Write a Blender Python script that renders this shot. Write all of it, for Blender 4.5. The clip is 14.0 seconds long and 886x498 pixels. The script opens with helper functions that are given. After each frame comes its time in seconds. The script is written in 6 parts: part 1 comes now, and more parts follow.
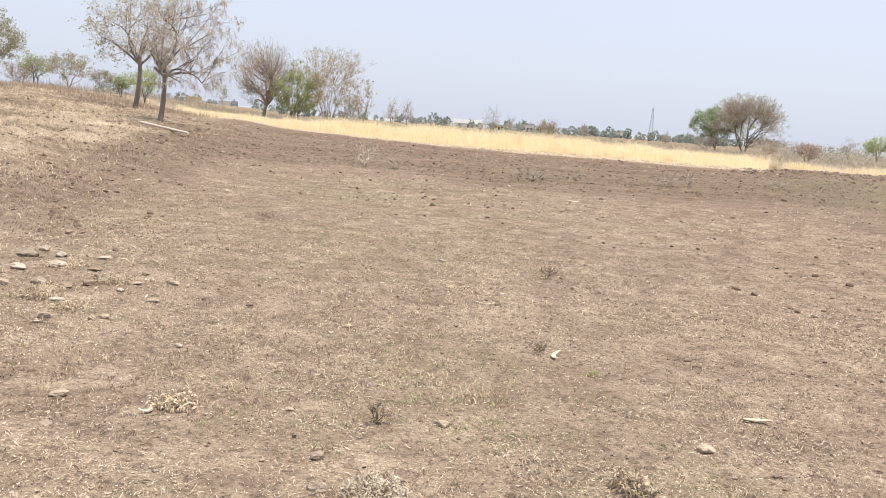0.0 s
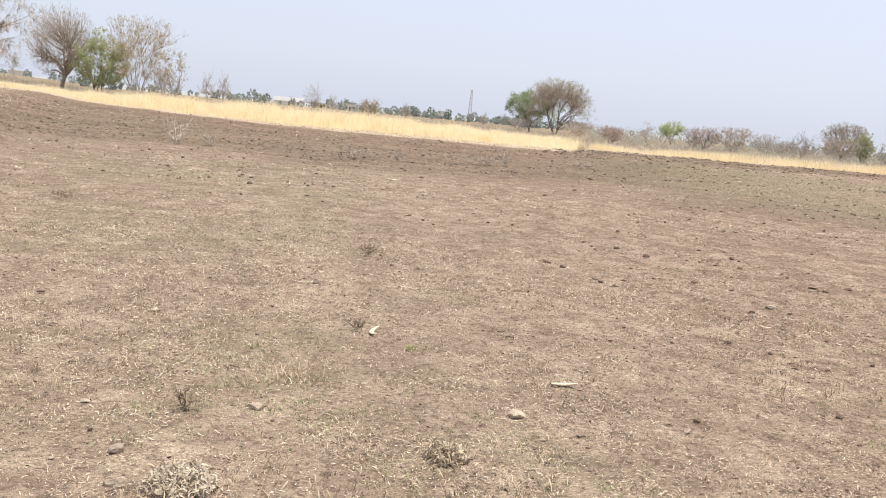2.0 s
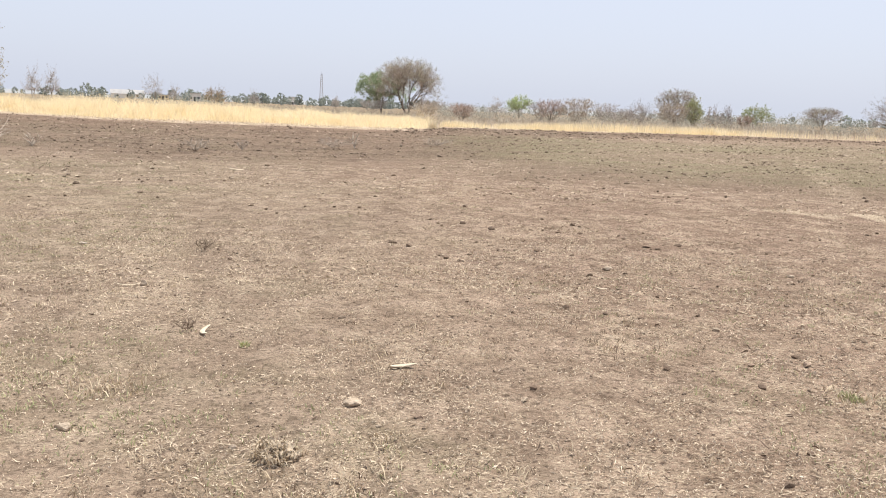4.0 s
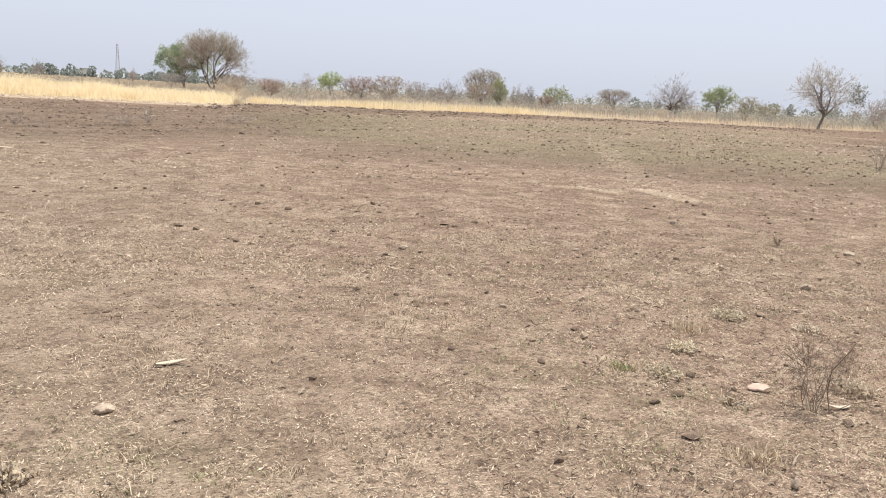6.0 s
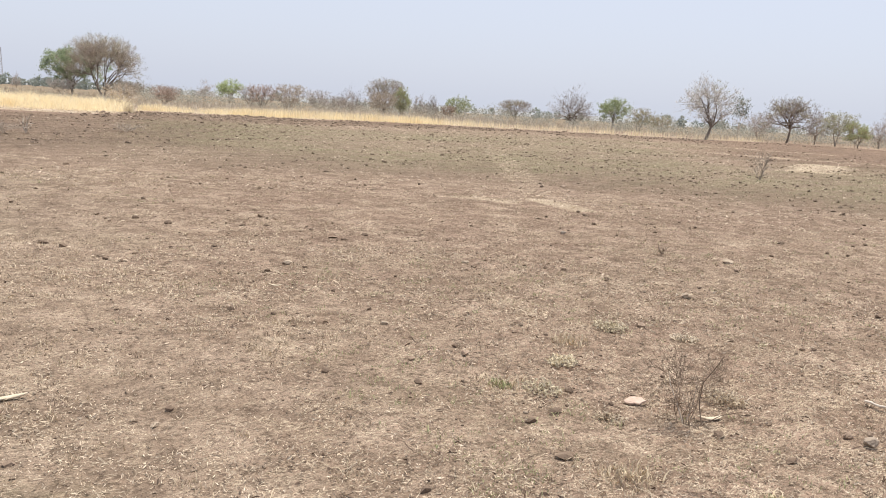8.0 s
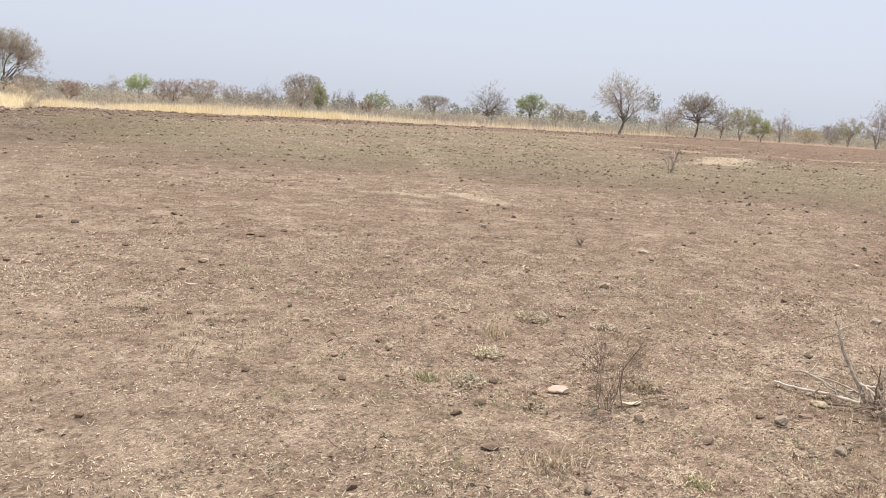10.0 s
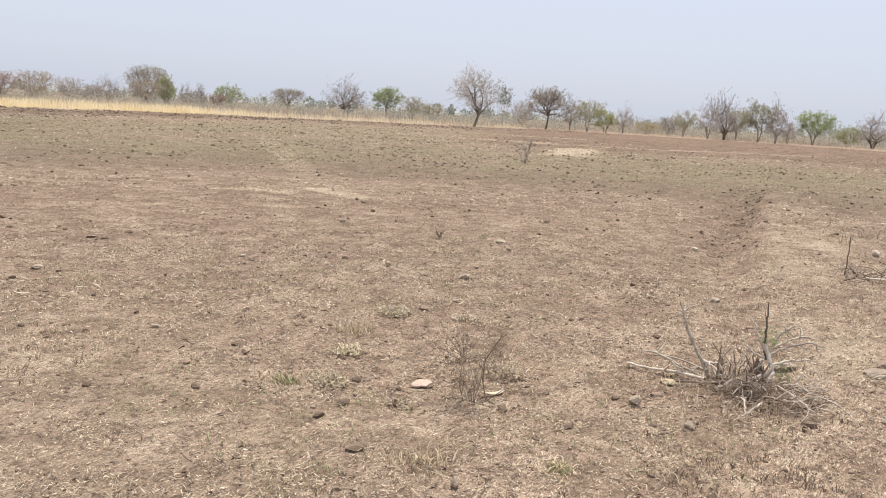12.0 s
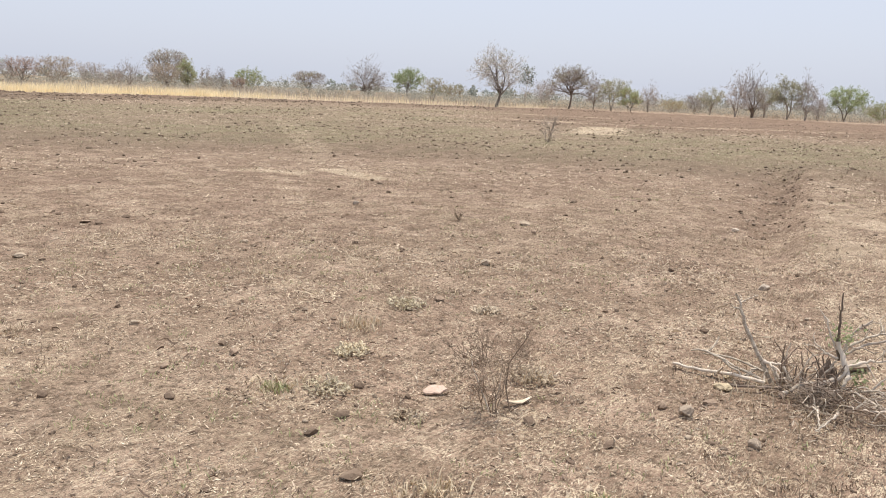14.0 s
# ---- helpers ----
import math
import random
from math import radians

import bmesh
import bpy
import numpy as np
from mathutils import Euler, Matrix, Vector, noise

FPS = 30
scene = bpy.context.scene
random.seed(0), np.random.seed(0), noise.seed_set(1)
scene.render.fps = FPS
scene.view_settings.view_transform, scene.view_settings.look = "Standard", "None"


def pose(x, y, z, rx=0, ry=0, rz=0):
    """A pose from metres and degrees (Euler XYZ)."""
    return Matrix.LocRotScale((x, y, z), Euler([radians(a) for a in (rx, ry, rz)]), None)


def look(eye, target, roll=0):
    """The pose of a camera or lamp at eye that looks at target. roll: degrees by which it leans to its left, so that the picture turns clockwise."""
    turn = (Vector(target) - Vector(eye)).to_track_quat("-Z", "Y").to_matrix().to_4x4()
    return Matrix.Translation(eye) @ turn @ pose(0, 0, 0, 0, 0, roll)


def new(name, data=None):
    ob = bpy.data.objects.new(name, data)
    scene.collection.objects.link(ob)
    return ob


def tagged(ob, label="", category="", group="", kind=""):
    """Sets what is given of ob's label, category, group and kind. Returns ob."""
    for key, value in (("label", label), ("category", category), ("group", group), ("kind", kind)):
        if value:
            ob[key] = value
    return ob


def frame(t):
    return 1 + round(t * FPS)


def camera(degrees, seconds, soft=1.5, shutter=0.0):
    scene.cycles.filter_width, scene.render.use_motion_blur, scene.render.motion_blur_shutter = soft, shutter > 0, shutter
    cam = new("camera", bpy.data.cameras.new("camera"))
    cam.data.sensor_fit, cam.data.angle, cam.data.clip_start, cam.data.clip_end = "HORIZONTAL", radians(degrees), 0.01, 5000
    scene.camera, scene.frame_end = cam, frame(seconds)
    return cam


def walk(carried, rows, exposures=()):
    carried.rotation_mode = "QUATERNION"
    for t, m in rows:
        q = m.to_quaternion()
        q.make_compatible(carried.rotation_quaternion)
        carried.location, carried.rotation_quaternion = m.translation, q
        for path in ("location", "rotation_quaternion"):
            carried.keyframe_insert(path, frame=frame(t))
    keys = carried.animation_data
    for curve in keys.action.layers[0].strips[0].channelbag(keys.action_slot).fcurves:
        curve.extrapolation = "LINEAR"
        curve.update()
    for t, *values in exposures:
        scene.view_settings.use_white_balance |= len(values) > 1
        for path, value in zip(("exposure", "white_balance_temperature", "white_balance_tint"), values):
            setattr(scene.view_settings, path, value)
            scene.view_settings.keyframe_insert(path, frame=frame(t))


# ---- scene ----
cam = camera(58.6, 14.0, soft=1.0)
PATH = [
    (0, (0.357, -0.327, 1.562), (0.18, 1.641, 1.252), 4.1),
    (0.5, (0.362, -0.315, 1.554), (0.25, 1.657, 1.239), 4.2),
    (1, (0.37, -0.305, 1.55), (0.372, 1.67, 1.231), 4.4),
    (1.5, (0.389, -0.286, 1.546), (0.493, 1.685, 1.224), 4.9),
    (2, (0.415, -0.269, 1.532), (0.682, 1.686, 1.207), 5.2),
    (2.5, (0.439, -0.262, 1.539), (0.846, 1.669, 1.21), 4.7),
    (3, (0.484, -0.239, 1.537), (0.984, 1.668, 1.202), 4.1),
    (3.2, (0.518, -0.224, 1.528), (1.042, 1.677, 1.192), 3.7),
    (5.3, (0.829, -0.147, 1.519), (1.672, 1.627, 1.145), 2.1),
    (5.5, (0.855, -0.138, 1.516), (1.76, 1.606, 1.14), 2.4),
    (6, (0.938, -0.073, 1.52), (1.959, 1.604, 1.14), 3.2),
    (6.5, (1.022, -0.017, 1.531), (2.128, 1.609, 1.171), 3.7),
    (7, (1.084, -0.001, 1.53), (2.278, 1.563, 1.169), 3.7),
    (7.5, (1.156, -0.017, 1.538), (2.367, 1.534, 1.18), 3.6),
    (7.7, (1.176, -0.032, 1.544), (2.389, 1.519, 1.195), 3.6),
    (9.8, (1.222, -0.022, 1.525), (2.549, 1.435, 1.185), 3.4),
    (10, (1.212, -0.003, 1.521), (2.58, 1.415, 1.179), 3.6),
    (10.5, (1.192, 0.03, 1.517), (2.651, 1.354, 1.173), 4.1),
    (11, (1.19, 0.048, 1.516), (2.706, 1.309, 1.178), 3.9),
    (11.5, (1.225, 0.058, 1.514), (2.802, 1.243, 1.184), 4.0),
    (12, (1.285, 0.043, 1.516), (2.883, 1.197, 1.179), 3.4),
    (12.5, (1.435, 0.041, 1.502), (3.052, 1.167, 1.16), 3.1),
    (13, (1.544, 0.068, 1.493), (3.161, 1.192, 1.144), 3.0),
    (13.5, (1.695, 0.219, 1.451), (3.31, 1.343, 1.093), 3.0),
    (14, (1.835, 0.397, 1.417), (3.393, 1.59, 1.033), 2.7),
]
EXPOSURES = ((0, 0.46), (1.5, 0.455), (3, 0.43), (5.5, 0.36), (7.5, 0.33), (10, 0.31), (14, 0.30))
walk(cam, [(t, look(eye, target, roll)) for t, eye, target, roll in PATH], EXPOSURES)

# ---- light ----
SUN_AZ, SUN_EL = 66.0, 72.0
world = bpy.data.worlds.new("sky")
scene.world = world
world.use_nodes = True
wn, wl = world.node_tree.nodes, world.node_tree.links
sky = wn.new("ShaderNodeTexSky")
sky.sky_type, sky.sun_disc = "NISHITA", False
sky.sun_elevation, sky.sun_rotation = radians(SUN_EL), radians(SUN_AZ)
sky.air_density, sky.dust_density, sky.ozone_density, sky.altitude = 1.0, 5.0, 2.0, 300
haze = wn.new("ShaderNodeMix")
haze.data_type = "RGBA"
haze.inputs[0].default_value = 0.72
haze.inputs[7].default_value = (6.55, 7.0, 8.2, 1)
wl.new(sky.outputs[0], haze.inputs[6])
wl.new(haze.outputs[2], wn["Background"].inputs[0])
wn["Background"].inputs[1].default_value = 0.10
sun = new("sun", bpy.data.lights.new("sun", "SUN"))
sun.data.energy, sun.data.angle, sun.data.color = 3.9, radians(1.5), (1.0, 0.94, 0.86)
a, e = radians(SUN_AZ), radians(SUN_EL)
sun.matrix_world = look((math.sin(a) * math.cos(e) * 50, math.cos(a) * math.cos(e) * 50, math.sin(e) * 50), (0, 0, 0))

# ---- materials ----


def shade(name, dark, light, scale=6.0, rough=0.9, bump=0.3, fine=40.0, vary=0.25, metal=0.0, through_light=0.0):
    """A matt natural surface: two tones mixed by coarse and fine noise, varied from piece to piece."""
    m = bpy.data.materials.new(name)
    m.use_nodes = True
    n, l = m.node_tree.nodes, m.node_tree.links
    b = n["Principled BSDF"]
    b.inputs["Roughness"].default_value, b.inputs["Metallic"].default_value = rough, metal
    b.inputs["Specular IOR Level"].default_value = 0.2
    co = n.new("ShaderNodeTexCoord")
    big, small = n.new("ShaderNodeTexNoise"), n.new("ShaderNodeTexNoise")
    big.inputs["Scale"].default_value, small.inputs["Scale"].default_value = scale, fine
    big.inputs["Detail"].default_value = 5
    geo, info = n.new("ShaderNodeNewGeometry"), n.new("ShaderNodeObjectInfo")
    for t in (big, small):
        l.new(co.outputs["Object"], t.inputs["Vector"])
    add = n.new("ShaderNodeMath")
    add.operation = "MULTIPLY_ADD"
    l.new(big.outputs[0], add.inputs[0])
    add.inputs[1].default_value = 0.6
    mul = n.new("ShaderNodeMath")
    mul.operation = "MULTIPLY"
    l.new(small.outputs[0], mul.inputs[0])
    mul.inputs[1].default_value = 0.4
    l.new(mul.outputs[0], add.inputs[2])
    ramp = n.new("ShaderNodeValToRGB")
    ramp.color_ramp.elements[0].position, ramp.color_ramp.elements[1].position = 0.32, 0.68
    ramp.color_ramp.elements[0].color, ramp.color_ramp.elements[1].color = (*dark, 1), (*light, 1)
    l.new(add.outputs[0], ramp.inputs[0])
    rnd = n.new("ShaderNodeMath")
    l.new(geo.outputs["Random Per Island"], rnd.inputs[0])
    l.new(info.outputs["Random"], rnd.inputs[1])
    val = n.new("ShaderNodeMapRange")
    val.inputs[1].default_value, val.inputs[2].default_value = 0.3, 1.7
    val.inputs[3].default_value, val.inputs[4].default_value = 1 - vary, 1 + vary
    l.new(rnd.outputs[0], val.inputs[0])
    hsv = n.new("ShaderNodeHueSaturation")
    l.new(val.outputs[0], hsv.inputs["Value"])
    l.new(ramp.outputs[0], hsv.inputs["Color"])
    l.new(hsv.outputs[0], b.inputs["Base Color"])
    if bump:
        bp = n.new("ShaderNodeBump")
        bp.inputs["Strength"].default_value, bp.inputs["Distance"].default_value = bump, 0.01
        l.new(small.outputs[0], bp.inputs["Height"])
        l.new(bp.outputs[0], b.inputs["Normal"])
    if through_light:
        tr, mix = n.new("ShaderNodeBsdfTranslucent"), n.new("ShaderNodeMixShader")
        l.new(hsv.outputs[0], tr.inputs[0])
        mix.inputs[0].default_value = through_light
        l.new(b.outputs[0], mix.inputs[1])
        l.new(tr.outputs[0], mix.inputs[2])
        l.new(mix.outputs[0], n["Material Output"].inputs[0])
    return m


def soil_material():
    """Dry brown soil with straw litter and thin grey-green weeds, where the cover attributes say so."""
    m = bpy.data.materials.new("soil")
    m.use_nodes = True
    n, l = m.node_tree.nodes, m.node_tree.links
    b = n["Principled BSDF"]
    b.inputs["Roughness"].default_value = 0.95
    b.inputs["Specular IOR Level"].default_value = 0.1
    co = n.new("ShaderNodeTexCoord")

    def tex(scale, detail=4.0, stretch=None, distort=0.0):
        t = n.new("ShaderNodeTexNoise")
        t.inputs["Scale"].default_value, t.inputs["Detail"].default_value, t.inputs["Distortion"].default_value = scale, detail, distort
        if stretch:
            mp = n.new("ShaderNodeMapping")
            mp.inputs["Rotation"].default_value = (0, 0, stretch[0])
            mp.inputs["Scale"].default_value = (stretch[1], stretch[2], 1)
            l.new(co.outputs["Object"], mp.inputs[0])
            l.new(mp.outputs[0], t.inputs["Vector"])
        else:
            l.new(co.outputs["Object"], t.inputs["Vector"])
        return t.outputs[0]

    def ramp(src, lo, hi, c0=(0, 0, 0), c1=(1, 1, 1)):
        r = n.new("ShaderNodeValToRGB")
        r.color_ramp.elements[0].position, r.color_ramp.elements[1].position = lo, hi
        r.color_ramp.elements[0].color, r.color_ramp.elements[1].color = (*c0, 1), (*c1, 1)
        l.new(src, r.inputs[0])
        return r.outputs[0]

    def mixed(fac, c0, c1):
        x = n.new("ShaderNodeMix")
        x.data_type = "RGBA"
        l.new(fac, x.inputs[0])
        for s, i in ((c0, 6), (c1, 7)):
            if isinstance(s, tuple):
                x.inputs[i].default_value = (*s, 1)
            else:
                l.new(s, x.inputs[i])
        return x.outputs[2]

    def maths(op, p, q):
        x = n.new("ShaderNodeMath")
        x.operation = op
        for s, i in ((p, 0), (q, 1)):
            if isinstance(s, float):
                x.inputs[i].default_value = s
            else:
                l.new(s, x.inputs[i])
        return x.outputs[0]

    def attr(name):
        x = n.new("ShaderNodeAttribute")
        x.attribute_name = name
        return x.outputs["Fac"]

    def scaled(src, by, plus):
        return maths("ADD", maths("MULTIPLY", src, by), plus)

    red = attr("redness")
    patch, mid, grain, crumbs = tex(0.45, 5), tex(2.2, 7), tex(24, 6), tex(85, 4)
    base = mixed(ramp(patch, 0.30, 0.70), SOIL_DARK, SOIL_MID)
    base = mixed(ramp(mid, 0.46, 0.70), base, SOIL_LIGHT)
    # darker blotches a hand wide, then shade painted into the pits between the crumbs
    base = mixed(maths("MULTIPLY", ramp(tex(6.0, 8), 0.38, 0.48, (1, 1, 1), (0, 0, 0)), scaled(red, 0.06, 0.26)), base, SOIL_DEEP_AND_SHADE)
    base = mixed(maths("MULTIPLY", ramp(grain, 0.36, 0.47, (1, 1, 1), (0, 0, 0)), scaled(red, 0.15, 0.62)), base, SOIL_DEEP_AND_SHADE)
    base = mixed(maths("MULTIPLY", ramp(crumbs, 0.34, 0.44, (1, 1, 1), (0, 0, 0)), scaled(red, 0.15, 0.58)), base, SOIL_DEEP_AND_SHADE)
    # turned soil lies in broken rows across the far side
    turned, rows = tex(5.0, 7), tex(1.5, 6, (0.15, 0.22, 1.6), 0.6)
    base = mixed(maths("MULTIPLY", attr("plough"), 0.88), base, mixed(ramp(maths("ADD", maths("MULTIPLY", turned, 0.5), maths("MULTIPLY", rows, 0.5)), 0.42, 0.58), PLOUGHED, TURNED))
    warm = n.new("ShaderNodeMix")
    warm.data_type, warm.blend_type = "RGBA", "MULTIPLY"
    warm.inputs[0].default_value = 1.0
    l.new(base, warm.inputs[6])
    l.new(mixed(red, (1.004, 0.998, 0.992), (0.990, 0.915, 0.908)), warm.inputs[7])
    base = warm.outputs[2]
    # the far part is streaked where the plough passed
    base = mixed(maths("MULTIPLY", attr("weed"), scaled(ramp(tex(1.6, 7, (-0.75, 0.30, 1.8), 0.4), 0.38, 0.54, (1, 1, 1), (0, 0, 0)), 0.50, 0.0)), base, PLOUGHED)
    # weeds, then straw, each broken into flecks
    weed = maths("MULTIPLY", maths("MAXIMUM", ramp(tex(16, 5), 0.42, 0.56), scaled(ramp(tex(2.4, 5), 0.38, 0.62), 0.45, 0.10)), maths("MULTIPLY", attr("weed"), scaled(ramp(tex(0.9, 6, (-0.75, 0.45, 1.3), 0.5), 0.40, 0.60), 0.65, 0.35)))
    base = mixed(weed, base, WEED)
    f1 = tex(26, 2, (0.6, 1.0, 4.0), 1.5)
    f2 = tex(30, 2, (2.0, 1.0, 4.0), 1.5)
    flecks = maths("MAXIMUM", ramp(f1, 0.562, 0.580), ramp(f2, 0.562, 0.580))
    cover = attr("straw")
    thick = maths("MULTIPLY", maths("SUBTRACT", cover, 0.45), 1.6)
    mat, wide = ramp(tex(6.0, 4), 0.42, 0.58), ramp(tex(1.7, 5), 0.42, 0.58)
    lay = maths("MULTIPLY", maths("MULTIPLY", flecks, maths("ADD", maths("MULTIPLY", mat, scaled(wide, 0.4, 0.35)), 0.34)), maths("MULTIPLY", cover, scaled(red, 0.9, 2.0)))
    lay = maths("MINIMUM", lay, 0.95)
    solid = maths("MULTIPLY", maths("MINIMUM", maths("MAXIMUM", thick, 0.0), 0.90), scaled(ramp(grain, 0.36, 0.55), 0.35, 0.65))
    lay = maths("MAXIMUM", lay, solid)
    # dark scraps, and the shade under them as colour, lie between the straws
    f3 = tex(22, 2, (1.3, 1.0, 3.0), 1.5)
    base = mixed(maths("MULTIPLY", ramp(f3, 0.56, 0.60), scaled(red, 0.30, 0.35)), base, SOIL_DEEP_AND_SHADE)
    base = mixed(lay, base, mixed(ramp(mid, 0.3, 0.7), STRAW_DULL, STRAW_PALE))
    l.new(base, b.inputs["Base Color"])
    bp = n.new("ShaderNodeBump")
    bp.inputs["Strength"].default_value, bp.inputs["Distance"].default_value = 1.0, 0.027
    l.new(maths("ADD", grain, maths("ADD", maths("MULTIPLY", crumbs, 0.22), maths("ADD", maths("MULTIPLY", flecks, 0.12), maths("MULTIPLY", maths("MULTIPLY", turned, maths("MAXIMUM", attr("plough"), maths("MULTIPLY", attr("weed"), 0.8))), 4.5)))), bp.inputs["Height"])
    l.new(bp.outputs[0], b.inputs["Normal"])
    return m


